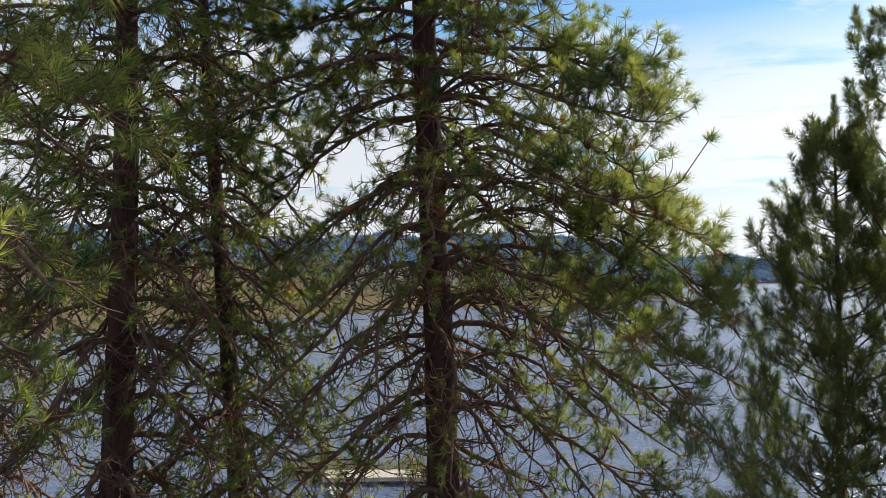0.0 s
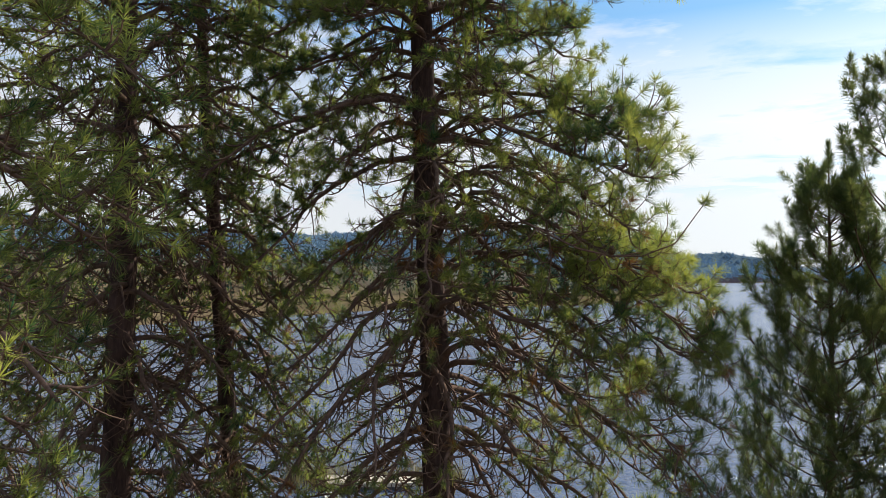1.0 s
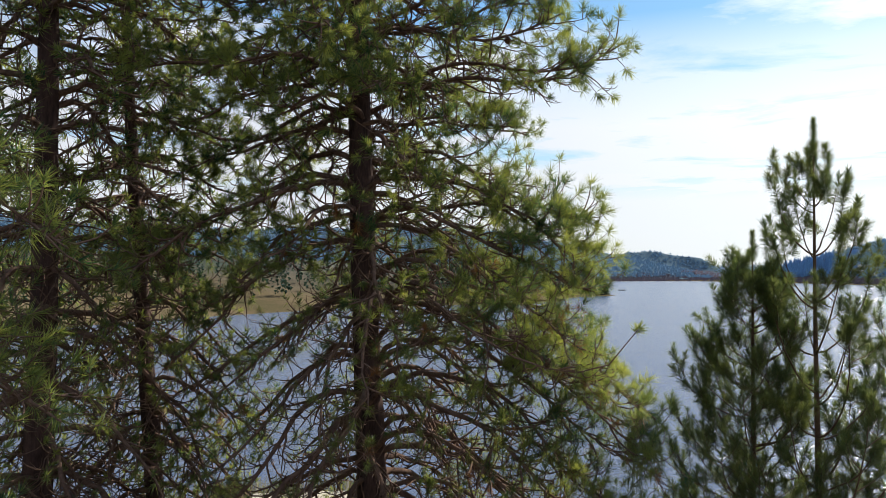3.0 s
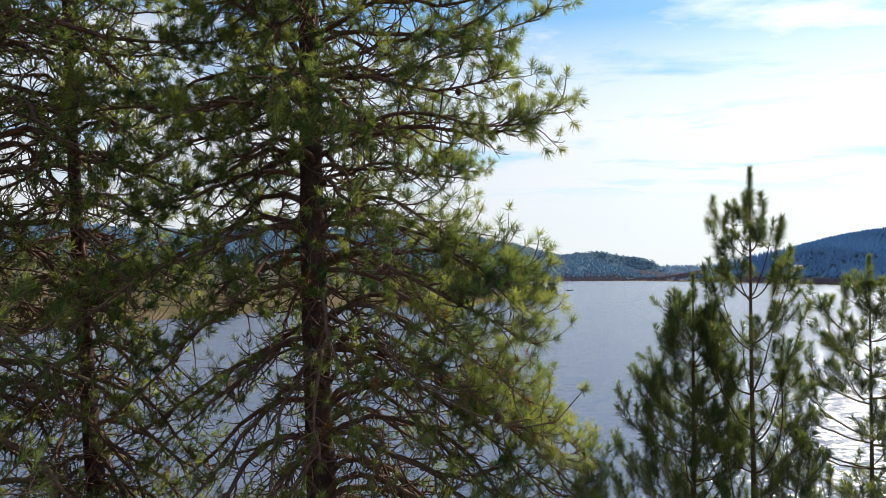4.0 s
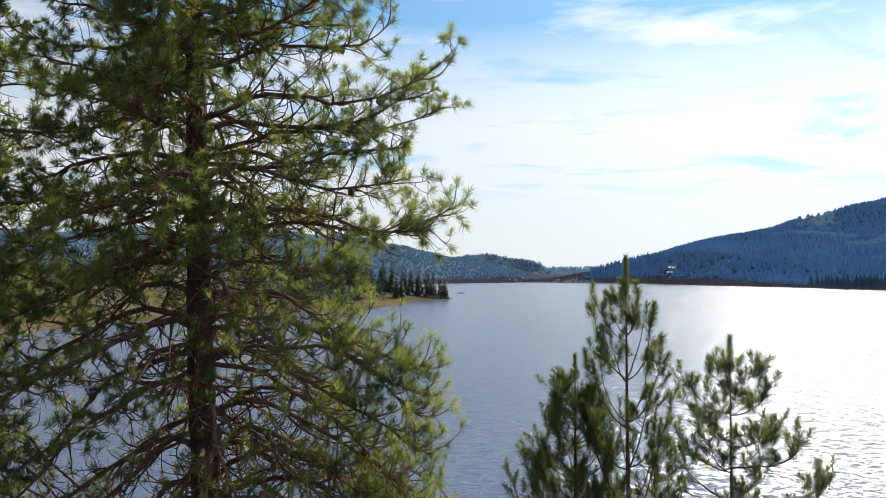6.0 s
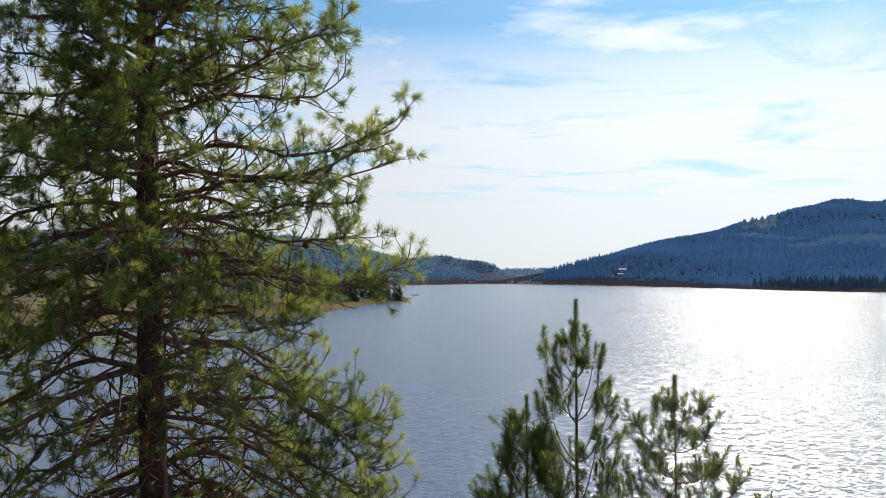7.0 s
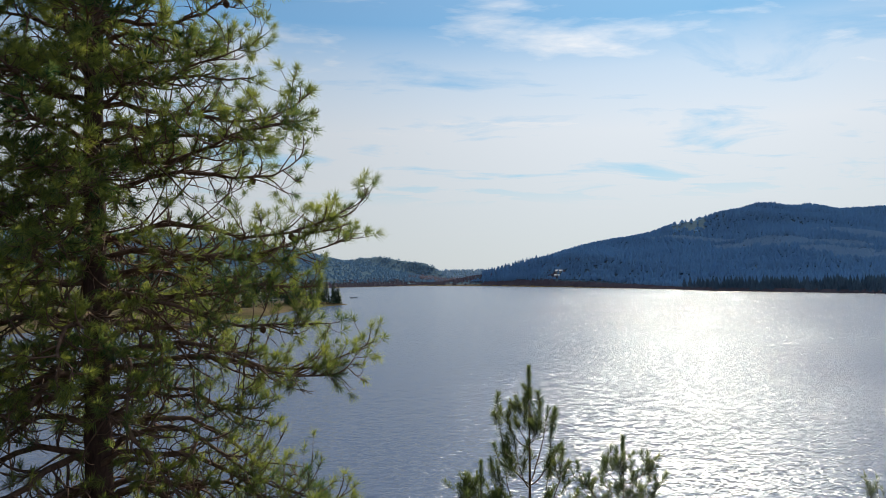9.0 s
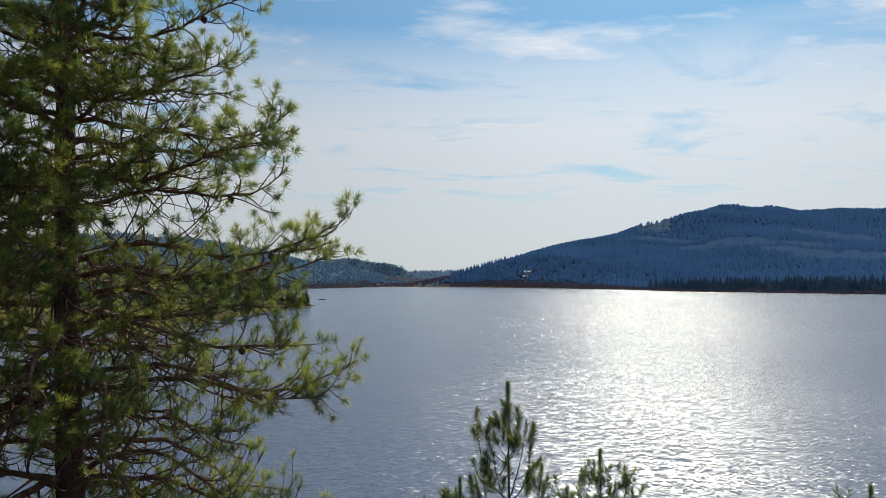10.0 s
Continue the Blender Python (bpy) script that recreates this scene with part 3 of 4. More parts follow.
def build_ground():
    r = np.concatenate([[0.0], np.geomspace(2.0, 900, 110), np.linspace(920, 2500, 95), np.geomspace(2560, 4900, 16)])
    az = np.radians(np.concatenate([np.arange(-45, 75, 0.75), np.arange(75, 315, 2.5)]))
    n, k = len(r), len(az)
    x, y = r[:, None] * np.sin(az), r[:, None] * np.cos(az)
    z = land(x, y)
    v = np.stack([x, y, z], -1).reshape(-1, 3)
    i, j = np.arange(n - 1)[:, None] * k, np.arange(k)[None]
    jj = (j + 1) % k
    f = np.stack([i + j, i + k + j, i + k + jj, i + jj], -1).reshape(-1, 4)
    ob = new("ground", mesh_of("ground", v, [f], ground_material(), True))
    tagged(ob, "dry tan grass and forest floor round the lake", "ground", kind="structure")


build_ground()


def build_water():
    lo, hi = LAKE.min(0) - 30, LAKE.max(0) + 30
    x, y = np.linspace(lo[0], hi[0], 30), np.linspace(lo[1], hi[1], 40)
    gx, gy = np.meshgrid(x, y)
    v = np.stack([gx, gy, np.zeros_like(gx)], -1).reshape(-1, 3)
    i, j = np.arange(39)[:, None] * 30, np.arange(29)[None]
    f = np.stack([i + j, i + j + 1, i + j + 31, i + j + 30], -1).reshape(-1, 4)
    ob = new("water", mesh_of("water", v, [f], WATER))
    tagged(ob, "rippled blue lake water with sun glitter", "lake", kind="structure")


build_water()


# ---- far woods ----
def woods(name, label, rng, x, y, size, slim, mat, tiers=2, sides=5):
    """Many small spiky conifers as one mesh."""
    z = land(x, y)
    n = len(x)
    verts, faces, base = [], [], 0
    for t in range(tiers):
        a = np.arange(sides)[None] * 2 * np.pi / sides + rng.uniform(0, 6, (n, 1))
        lo = size * (0.06 + 0.42 * t / max(1, tiers - 1) if tiers > 1 else 0.04)
        rad = size * slim * (1 - 0.52 * t / max(1, tiers - 1) if tiers > 1 else 1)
        rr = rad[:, None] * rng.uniform(0.55, 1.3, (n, sides))
        ring = np.stack([x[:, None] + rr * np.cos(a), y[:, None] + rr * np.sin(a), (z + lo)[:, None] + size[:, None] * rng.uniform(-0.06, 0.10, (n, sides))], -1)
        tip_z = z + (size if t == tiers - 1 else size * 0.78)
        tip = np.stack([x + rng.normal(0, 0.02, n) * size, y + rng.normal(0, 0.02, n) * size, tip_z], -1)[:, None]
        verts.append(np.concatenate([ring, tip], 1).reshape(-1, 3))
        i = base + np.arange(n)[:, None] * (sides + 1)
        j = np.arange(sides)[None]
        faces.append(np.stack([i + j, i + (j + 1) % sides, i + sides + 0 * j], -1).reshape(-1, 3))
        base += n * (sides + 1)
    ob = new(name, mesh_of(name, np.concatenate(verts), faces, mat))
    return tagged(ob, label, "forest", kind="stuff")


def spray_woods(name, label, rng, x, y, size, slim, mat, sprays=26, round_top=1.0, deep=False):
    """Many trees as one mesh, each of drooping sprays set round a stem with gaps between them; round_top: 1 for spires, less for round crowns."""
    n, m = len(x), sprays
    foot = np.stack([x, y, land(x, y)], -1)[:, None]
    q = (np.arange(m)[None] + rng.random((n, m))) / m
    r = size[:, None] * slim * ((1 - q) ** round_top * (0.35 + 0.65 * np.minimum(1, q * 6)) + 0.05) * rng.uniform(0.6, 1.25, (n, m))
    a = rng.uniform(0, 2 * np.pi, (n, m))
    out = np.stack([np.cos(a), np.sin(a), 0 * a], -1)
    side = np.stack([-np.sin(a), np.cos(a), 0 * a], -1)
    root = foot + np.stack([0 * q, 0 * q, (0.10 + 0.90 * q) * size[:, None]], -1)
    dip = np.stack([0 * q, 0 * q, rng.uniform(0.1, 0.6, (n, m)) * r], -1)
    mid, tip = root + out * (0.55 * r)[..., None] - dip * 0.2, root + out * r[..., None] - dip
    w = side * (0.42 * r)[..., None]
    low = mid - np.stack([0 * q, 0 * q, 0.6 * r], -1)
    v = np.stack([root, mid + w, tip, mid - w, low], 2).reshape(-1, 3)
    i = np.arange(n * m)[:, None] * 5
    faces = [i + [0, 1, 2], i + [0, 2, 3], i + [4, 2, 1], i + [4, 3, 2]] if deep else [i + [0, 2, 4], i + [1, 3, 4]]
    ob = new(name, mesh_of(name, v, [np.concatenate(faces)], mat))
    return tagged(ob, label, "forest", kind="stuff")


# distance haze is painted into the blue of these four colours
HAZED_FOREST = leafy("hazed_conifer_forest", (0.185, 0.325, 0.515), (0.215, 0.365, 0.560), through=0.55, noise_scale=0.008, shine=0.0)
HAZED_REGROWTH = leafy("hazed_hillside_brush", (0.270, 0.410, 0.580), (0.315, 0.440, 0.600), through=0.55, noise_scale=0.02, shine=0.0)
# the farther the ridge, the paler its painted-in haze
HAZED_FAR_FOREST = leafy("hazed_far_forest", (0.230, 0.345, 0.470), (0.260, 0.375, 0.500), through=0.65, noise_scale=0.006, shine=0.0)
HAZED_FARTHEST_FOREST = leafy("hazed_farthest_forest", (0.36, 0.46, 0.58), (0.39, 0.49, 0.61), through=0.6, noise_scale=0.006, shine=0.0)
BRUSH = leafy("bare_willow_brush", (0.150, 0.125, 0.155), (0.200, 0.165, 0.195), through=0.5, noise_scale=0.05, shine=0.0)


def scatter(rng, n, x0, x1, y0, y1, keep):
    x, y = rng.uniform(x0, x1, n), rng.uniform(y0, y1, n)
    k = keep(x, y, lake_distance(x, y))
    return x[k], y[k]


# nearer trees, with less of the haze blue put into their colour
HAZED_SHORE_FOREST = leafy("hazed_shore_conifers", (0.090, 0.150, 0.215), (0.140, 0.205, 0.275), through=0.5, noise_scale=0.03, shine=0.0)
BAY_FOREST = leafy("bay_conifers", (0.030, 0.060, 0.045), (0.065, 0.100, 0.062), through=0.4, noise_scale=0.05, shine=0.1)


def build_woods():
    rng = np.random.default_rng(11)
    # hill beyond the lake, with a clearing below its crest and old cuts on its face where brush in a paler haze tint
    # grows
    cuts = ((1054, 815, 62, 40), (1000, 858, 40, 22), (1041, 689, 66, 38), (1061, 610, 58, 36), (1206, 742, 80, 34), (1100, 735, 46, 24), (1010, 960, 75, 20))

    def cut(x, y):
        ragged = 1 + 0.40 * wavy(x * 9, y * 9)
        inside = np.zeros(len(x), bool)
        for cx, cy, across, along in cuts:
            n = math.hypot(cx, cy)
            out, side = ((x - cx) * cx + (y - cy) * cy) / n, ((x - cx) * cy - (y - cy) * cx) / n
            inside |= np.hypot(side / across, (out + 0.25 * side) / along) < ragged
        return inside

    def hill(x, y, d):
        u, v = x * 0.719 + y * 0.695, x * 0.695 - y * 0.719
        ragged = 1 + 0.35 * wavy(x * 9, y * 9)
        clear = (np.hypot((u - 1538) / 92, (v - 2) / 40) < ragged) & (rng.random(len(x)) > 0.06) | (np.hypot(x - 747, y - 1018) < 15) | cut(x, y)
        crest = np.interp(np.degrees(np.arctan2(x, y)), [36, 45, 52, 61.4, 73.6], [1356, 1499, 1700, 1799, 1772])
        return (np.hypot(x, y) < crest + 110) & (d > np.where(y > 660, 22, 9)) & (ridge_height(RIGHT_RIDGE, x, y) > 3) & ~clear & (rng.random(len(x)) < 0.9 + 0.4 * wavy(x * 2, y * 2))
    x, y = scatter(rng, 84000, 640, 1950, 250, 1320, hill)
    woods("forest_right_hill", "conifers tinted haze blue covering the hill across the lake", rng, x, y, rng.uniform(4.0, 8.5, len(x)), 0.58, HAZED_FOREST, 1, 4)

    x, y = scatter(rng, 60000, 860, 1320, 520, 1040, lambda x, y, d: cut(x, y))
    woods("regrowth", "brush tinted pale with haze, growing on old cuts across the hill", rng, x, y, rng.uniform(1.5, 4.0, len(x)), 0.8, HAZED_REGROWTH, 1, 4)

    # a line of taller trees where the hill comes down to the marsh
    def foot(x, y, d):
        az = np.degrees(np.arctan2(x, y))
        return (az > 30.1) & (d > 14) & (d < 110) & (rng.random(len(x)) < np.clip((36.5 - az) / 5, 0, 1))
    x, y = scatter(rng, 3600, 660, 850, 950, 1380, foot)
    woods("tree_line", "tall dark conifers at the foot of the hill", rng, x, y, rng.uniform(6, 14, len(x)), 0.19, HAZED_FOREST, 2)

    def ridge(x, y, d):
        return (d > 80) & (ridge_height(LEFT_RIDGE, x, y) > 3) & (rng.random(len(x)) < 0.85 + 0.3 * wavy(x, y))
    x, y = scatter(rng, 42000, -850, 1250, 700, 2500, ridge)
    woods("forest_left_ridge", "conifers tinted haze blue on the ridge beyond the bay", rng, x, y, rng.uniform(3.2, 6.5, len(x)), 0.9, HAZED_FAR_FOREST, 1, 4)

    def far(x, y, d):
        return ridge_height(FAR_RIDGE, x, y) > 6
    x, y = scatter(rng, 12000, -500, 3000, 3000, 4700, far)
    woods("forest_far_ridge", "woods tinted pale haze blue on the farthest ridge", rng, x, y, rng.uniform(10, 16, len(x)), 0.5, HAZED_FARTHEST_FOREST, 1)

    def marsh(x, y, d):
        return (d > 3) & (d < 120) & (rng.random(len(x)) < 0.6 + 0.5 * wavy(x * 3, y * 3))
    x, y = scatter(rng, 22000, 100, 900, 1000, 1700, marsh)

    def edge(x, y, d):
        return (d > 0.5) & (d < 15)
    x2, y2 = scatter(rng, 30000, 640, 760, 240, 1240, edge)
    x, y = np.concatenate([x, x2]), np.concatenate([y, y2])
    woods("brush_marsh", "mauve brown bare willow brush on the marsh", rng, x, y, rng.uniform(1.5, 3.5, len(x)), 1.2, BRUSH, 1)

    # leafless woods on the low rise behind the marsh
    def bare(x, y, d):
        return (d > 60) & (ridge_height(MARSH_RISE, x, y) > 3) & (ridge_height(LEFT_RIDGE, x, y) < 14) & (np.degrees(np.arctan2(x, y)) < 31) & (rng.random(len(x)) < 0.7 + 0.5 * wavy(x * 2, y * 2))
    x, y = scatter(rng, 7000, 150, 1000, 1350, 2000, bare)
    spray_woods("bare_woods", "mauve brown leafless woods behind the marsh", rng, x, y, rng.uniform(6, 13, len(x)), 0.36, BRUSH, 9, 0.5)
    x, y = scatter(rng, 420, 150, 1000, 1350, 2000, bare)
    spray_woods("marsh_conifers", "scattered dark conifers among leafless woods", rng, x, y, rng.uniform(9, 15, len(x)), 0.18, HAZED_SHORE_FOREST, 14)

    def strip(x, y, d):
        return (d > 1) & (d < 90) & (rng.random(len(x)) < np.clip((690 - y) / 160, 0.05, 1) * (0.36 + 0.6 * wavy(x * 4, y * 4)))
    x, y = scatter(rng, 9000, 600, 790, 240, 690, strip)
    woods("shore_trees", "dark conifers along the far shore", rng, x, y, 4 + 14 * rng.random(len(x)) ** 2.0, 0.24, HAZED_SHORE_FOREST, 3, 6)

    def bay(x, y, d):
        return (d > np.where(x > 10, 9, 26)) & (d < 170) & (y > 100) & (x < 118) & (rng.random(len(x)) < 0.7 + 0.3 * wavy(x * 3, y * 3))
    x, y = scatter(rng, 4200, -420, 120, 100, 700, bay)
    spray_woods("forest_bay", "green conifers behind the grassy bay", rng, x, y, rng.uniform(9, 20, len(x)), 0.17, BAY_FOREST, 20, deep=True)


build_woods()


# ---- pines on the near shore ----
def ground_at(x, y):
    return float(land(np.array([x]), np.array([y]))[0])


def reach_a(z):
    return float(np.interp(z, [6, 11, 17, 18.4, 19.4, 20.5, 22, 26], [2.2, 2.6, 2.45, 1.95, 1.7, 1.75, 1.5, 0.5]))


# limbs of the middle pine that stand out against sky and water: start height, tip, arch, twigs per metre
KNOWN_A = ((14.7, (2.30, 7.25, 14.24), 0.20, 7), (14.0, (2.38, 7.2, 13.92), 0.20, 7), (13.75, (2.26, 5.70, 13.15), -0.04, 1.6), (12.9, (2.9, 6.9, 11.75), 0.2, 9), (12.4, (3.05, 7.2, 11.5), 0.2, 9), (15.7, (2.63, 7.05, 16.06), 0.06, 7),
           (17.0, (2.44, 7.36, 17.42), 0.04, 7), (16.9, (2.61, 7.86, 17.3), 0.03, 6), (17.9, (1.98, 7.58, 18.25), 0.04, 7), (18.2, (1.49, 6.7, 18.39), 0.04, 8),
           (15.9, (2.2, 6.85, 15.75), 0.08, 7), (13.3, (2.84, 6.71, 12.18), 0.2, 7), (15.3, (1.70, 7.68, 15.4), 0.1, 7), (13.5, (2.7, 7.9, 12.7), 0.2, 7),
           (12.4, (2.6, 7.0, 11.0), 0.22, 6), (11.6, (2.7, 7.6, 10.2), 0.2, 6), (14.1, (2.12, 6.45, 13.45), 0.16, 8),
           (16.4, (1.92, 6.9, 16.3), 0.08, 7), (12.9, (2.3, 6.3, 12.4), 0.2, 7),
           (16.5, (2.02, 7.2, 16.7), 0.05, 7), (17.3, (2.35, 7.0, 17.6), 0.04, 7), (18.5, (1.95, 7.2, 18.9), 0.04, 7), (19.1, (1.40, 7.7, 19.5), 0.03, 7),
           (19.8, (1.5, 7.5, 20.2), 0.03, 7), (15.4, (1.55, 7.3, 15.2), 0.08, 7), (12.0, (3.1, 7.1, 10.9), 0.2, 8), (11.3, (3.0, 6.5, 10.0), 0.2, 8),
           (10.8, (2.7, 7.8, 9.6), 0.2, 8), (12.7, (3.2, 7.6, 11.8), 0.2, 8), (11.8, (2.4, 6.1, 10.7), 0.2, 8), (10.2, (2.9, 7.0, 9.2), 0.16, 8),
           (14.5, (2.2, 6.8, 13.7), 0.18, 7), (13.9, (2.0, 6.5, 12.9), 0.18, 7))
za = ground_at(0.16, 8.9)
big_pine(0.16, 8.9, za, 26.0 - za, 0.285, "tall ponderosa pine with reddish dark trunk and drooping bare-twigged limbs", 3, reach_a, 7.4, gap=0.43, known=KNOWN_A, thick_top=True, sparse=21.6, dead_twigs=13, dry=0.05,
         live=0.75, count=68, low_bare=(0.95, 0.75, 0.55, 0.40), lean=(-0.026, 0), clear=lambda az, z: 80 < az < 155 and 12.3 < z < 18.4)
zb = ground_at(-3.92, 8.6)
big_pine(-3.92, 8.6, zb, 23.5 - zb, 0.27, "thick dark ponderosa pine standing close beside its neighbours", 5, lambda z: float(np.interp(z, [6, 18, 23.5], [2.5, 2.3, 0.6])), 7.5, gap=0.52, per=4, sparse=19.0, twigs=5.8,
         count=30, width=0.013, live=0.8, dead_twigs=15, low_bare=(0.95, 0.85, 0.6, 0.35))
zc = ground_at(-2.2, 10.0)
big_pine(-2.2, 10.0, zc, 21.5 - zc, 0.20, "slimmer ponderosa pine leaning slightly in the shade", 8, lambda z: float(np.interp(z, [6, 17, 21.5], [1.9, 1.8, 0.4])), 7.5, gap=0.50, per=5, sparse=19.0,
         count=30, width=0.013, live=0.8, dead_twigs=11, lean=(-0.08, 0), low_bare=(0.95, 0.85, 0.6, 0.35))
# the nearest pine stands beside the camera's way; its limb ends hang into the view
KNOWN_H = ((14.0, (-1.62, 3.95, 12.80), 0.12, 6), (12.4, (-2.15, 4.05, 11.15), 0.12, 6), (14.9, (-1.75, 4.30, 13.75), 0.12, 6), (13.2, (-2.30, 4.9, 12.0), 0.12, 6))
zh = ground_at(-4.7, 4.0)
big_pine(-4.7, 4.0, zh, 22.0 - zh, 0.28, "ponderosa pine close by with low limbs hanging in shade", 9, lambda z: float(np.interp(z, [6, 11, 13, 17, 22], [2.0, 2.3, 2.8, 2.4, 0.5])), 8.0, gap=0.60, per=4, sparse=19.0,
         known=KNOWN_H, count=50, width=0.0075, live=0.6, twigs=6.0, dead_twigs=13, low_bare=(0.95, 0.9, 0.75, 0.4))
zi = ground_at(-8.2, 12.5)
big_pine(-8.2, 12.5, zi, 22.0 - zi, 0.28, "ponderosa pine standing back among its neighbours", 10, lambda z: float(np.interp(z, [6, 17, 22], [2.9, 2.8, 0.4])), 8.0, gap=0.92, per=5, sparse=19.0,
         count=20, width=0.02, dead_twigs=9, low_bare=(0.9, 0.6, 0.3, 0.1))

ze = ground_at(5.24, 7.95)
young_pine(5.24, 7.95, ze, 15.45 - ze, 0.095, "slender young pine with an upright leader and open limbs", 21, lambda b: float(np.interp(b, [0.6, 1.45, 2.8, 5, 8], [0.20, 0.38, 0.60, 0.9, 1.15])), 7.6, gap=0.50, per=4,
           steep=((0.6, 1.5), (1.5, 2.0), (3, 1.9), (6, 1.2)), count=220, more=3.6, brush=0.36, blade=0.0066)
zd = ground_at(4.68, 8.4)
young_pine(4.68, 8.4, zd, 14.1 - zd, 0.11, "dense dark young pine in front of the lake", 22, lambda b: float(np.interp(b, [0.5, 1.2, 2.4, 4, 6, 9], [0.22, 0.44, 0.77, 1.10, 1.42, 1.8])), 6.4, gap=0.33, per=7,
           steep=((0.5, 1.3), (2, 0.95), (5, 0.7)), count=104, more=8.0, blade=0.0074)
zf = ground_at(6.77, 7.8)
young_pine(6.77, 7.8, zf, 14.35 - zf, 0.085, "bushy young pine with upright brown-green shoots", 23, lambda b: float(np.interp(b, [0.5, 1.3, 2.2, 4, 8], [0.30, 0.68, 1.0, 1.25, 1.4])), 8.2, gap=0.40, per=5,
           steep=((0.5, 0.95), (1.5, 0.68), (4, 0.42)), count=140, more=8.0, brush=0.27, blade=0.0064)
zg = ground_at(8.2, 4.6)
young_pine(8.2, 4.6, zg, 14.4 - zg, 0.08, "small young pine at the edge of the bank", 24, lambda b: float(np.interp(b, [0.5, 1.5, 4, 8], [0.26, 0.65, 1.0, 1.3])), 9.5, gap=0.45, per=4,
           steep=((0.5, 1.4), (4, 0.8)), count=100, more=3.6)


# ---- the wooded point ----
CONIFER_BARK = surface("conifer_bark", (0.04, 0.03, 0.025), (0.12, 0.09, 0.07), scale=3.0, bump=0.4)
POINT_GREEN = leafy("point_conifers", (0.045, 0.085, 0.055), (0.115, 0.160, 0.085), through=0.5, noise_scale=0.3, shine=0.15)


def conifer(label, seed, height, width):
    """A shore conifer: a straight trunk and whorls of drooping sprays with gaps between them."""
    rng = np.random.default_rng(seed)
    t = tagged(new("conifer"), label, "conifer tree", "conifers on the point")
    h = np.linspace(-0.6, height, 8)
    v, f = tube(np.stack([0.05 * np.sin(h), 0 * h, h], -1), 0.018 * height * (1 - np.clip(h / height, 0, 0.97)), 8)
    part("trunk", mesh_of("trunk", v, [f], CONIFER_BARK, True), CONIFER_BARK, t)
    verts, faces, n = [], [], 0
    for z in np.arange(0.06, 0.985, 0.035):
        r = width * height * (1 - z) ** 0.85 + 0.012 * height
        for k in range(int(rng.integers(8, 13))):
            a = rng.uniform(0, 2 * np.pi)
            ln = r * rng.uniform(0.55, 1.15)
            out, side = np.array([np.cos(a), np.sin(a), 0]), np.array([-np.sin(a), np.cos(a), 0])
            base = np.array([0, 0, z * height])
            dip = rng.uniform(0.15, 0.4)
            w = ln * rng.uniform(0.22, 0.36)
            mid, tip = base + out * ln * 0.55 - [0, 0, dip * ln * 0.25], base + out * ln - [0, 0, dip * ln]
            verts += [base, mid + side * w, mid - side * w, tip, mid + [0, 0, 0.10 * ln], mid - [0, 0, 0.16 * ln]]
            faces += [(n, n + 1, n + 4), (n, n + 4, n + 2), (n + 4, n + 1, n + 3), (n + 4, n + 3, n + 2), (n + 5, n + 3, n + 1), (n + 5, n + 2, n + 3), (n, n + 5, n + 1), (n, n + 2, n + 5)]
            n += 6
    part("crown", mesh_of("crown", np.array(verts), [np.array(faces)], POINT_GREEN), POINT_GREEN, t)
    return t


def build_point():
    rng = np.random.default_rng(5)
    kinds = [conifer("dark green spiky conifer on the wooded point", 1, 16.0, 0.22), conifer("broad green conifer on the wooded point", 2, 13.0, 0.28),
             conifer("slim tall conifer on the wooded point", 3, 19.0, 0.17)]
    spots = [(144, 432, 1, 0.80), (140.5, 430, 0, 0.80), (136, 431, 2, 0.95), (133.5, 434, 0, 1.1), (131, 431, 2, 0.9), (128, 436, 0, 1.15), (126, 433, 2, 0.95), (123, 438, 0, 1.15), (120, 441, 2, 1.0),
             (117, 436, 2, 1.0), (113, 446, 0, 1.2), (110, 438, 2, 1.05), (104, 440, 1, 1.3), (99, 450, 2, 1.1), (95, 443, 0, 1.3), (107, 447, 0, 1.3), (90, 440, 2, 1.2), (86, 446, 0, 1.3)]
    while len(spots) < 60:
        x, y = rng.uniform(20, 118), rng.uniform(330, 480)
        if lake_distance(np.array([x]), np.array([y]))[0] > 5:
            spots.append((x, y, int(rng.integers(0, 3)), rng.uniform(0.75, 1.2)))
    used = set()
    for x, y, k, s in spots:
        m = Matrix.LocRotScale((x, y, ground_at(x, y)), Euler((0, 0, rng.uniform(0, 6))), (s, s, s))
        if k in used:
            copy_thing(kinds[k], m)
        else:
            kinds[k].matrix_world = m
            kinds[k].scale = (1, 1, 1)
            used.add(k)


build_point()


# ---- small things over the water ----
ROOF = surface("pale_metal_roof", (0.40, 0.42, 0.44), (0.54, 0.55, 0.56), scale=0.6, rough=0.6, bump=0.05, gloss=0.25)
SIDING = surface("grey_siding", (0.30, 0.29, 0.27), (0.42, 0.40, 0.37), scale=0.8, rough=0.8, bump=0.1)
PANE = surface("window_pane", (0.02, 0.03, 0.04), (0.05, 0.06, 0.08), scale=0.3, rough=0.08, bump=0.0, gloss=0.6)
PLANK = surface("weathered_plank", (0.30, 0.26, 0.20), (0.58, 0.52, 0.42), scale=3.0, rough=0.85, bump=0.4, bump_size=0.01, stretch=(1, 4, 1))
FLOAT = surface("dock_float", (0.05, 0.05, 0.055), (0.12, 0.12, 0.12), scale=4.0, rough=0.6)
HULL = surface("white_hull", (0.62, 0.62, 0.60), (0.80, 0.80, 0.78), scale=2.0, rough=0.4, bump=0.1, gloss=0.5)
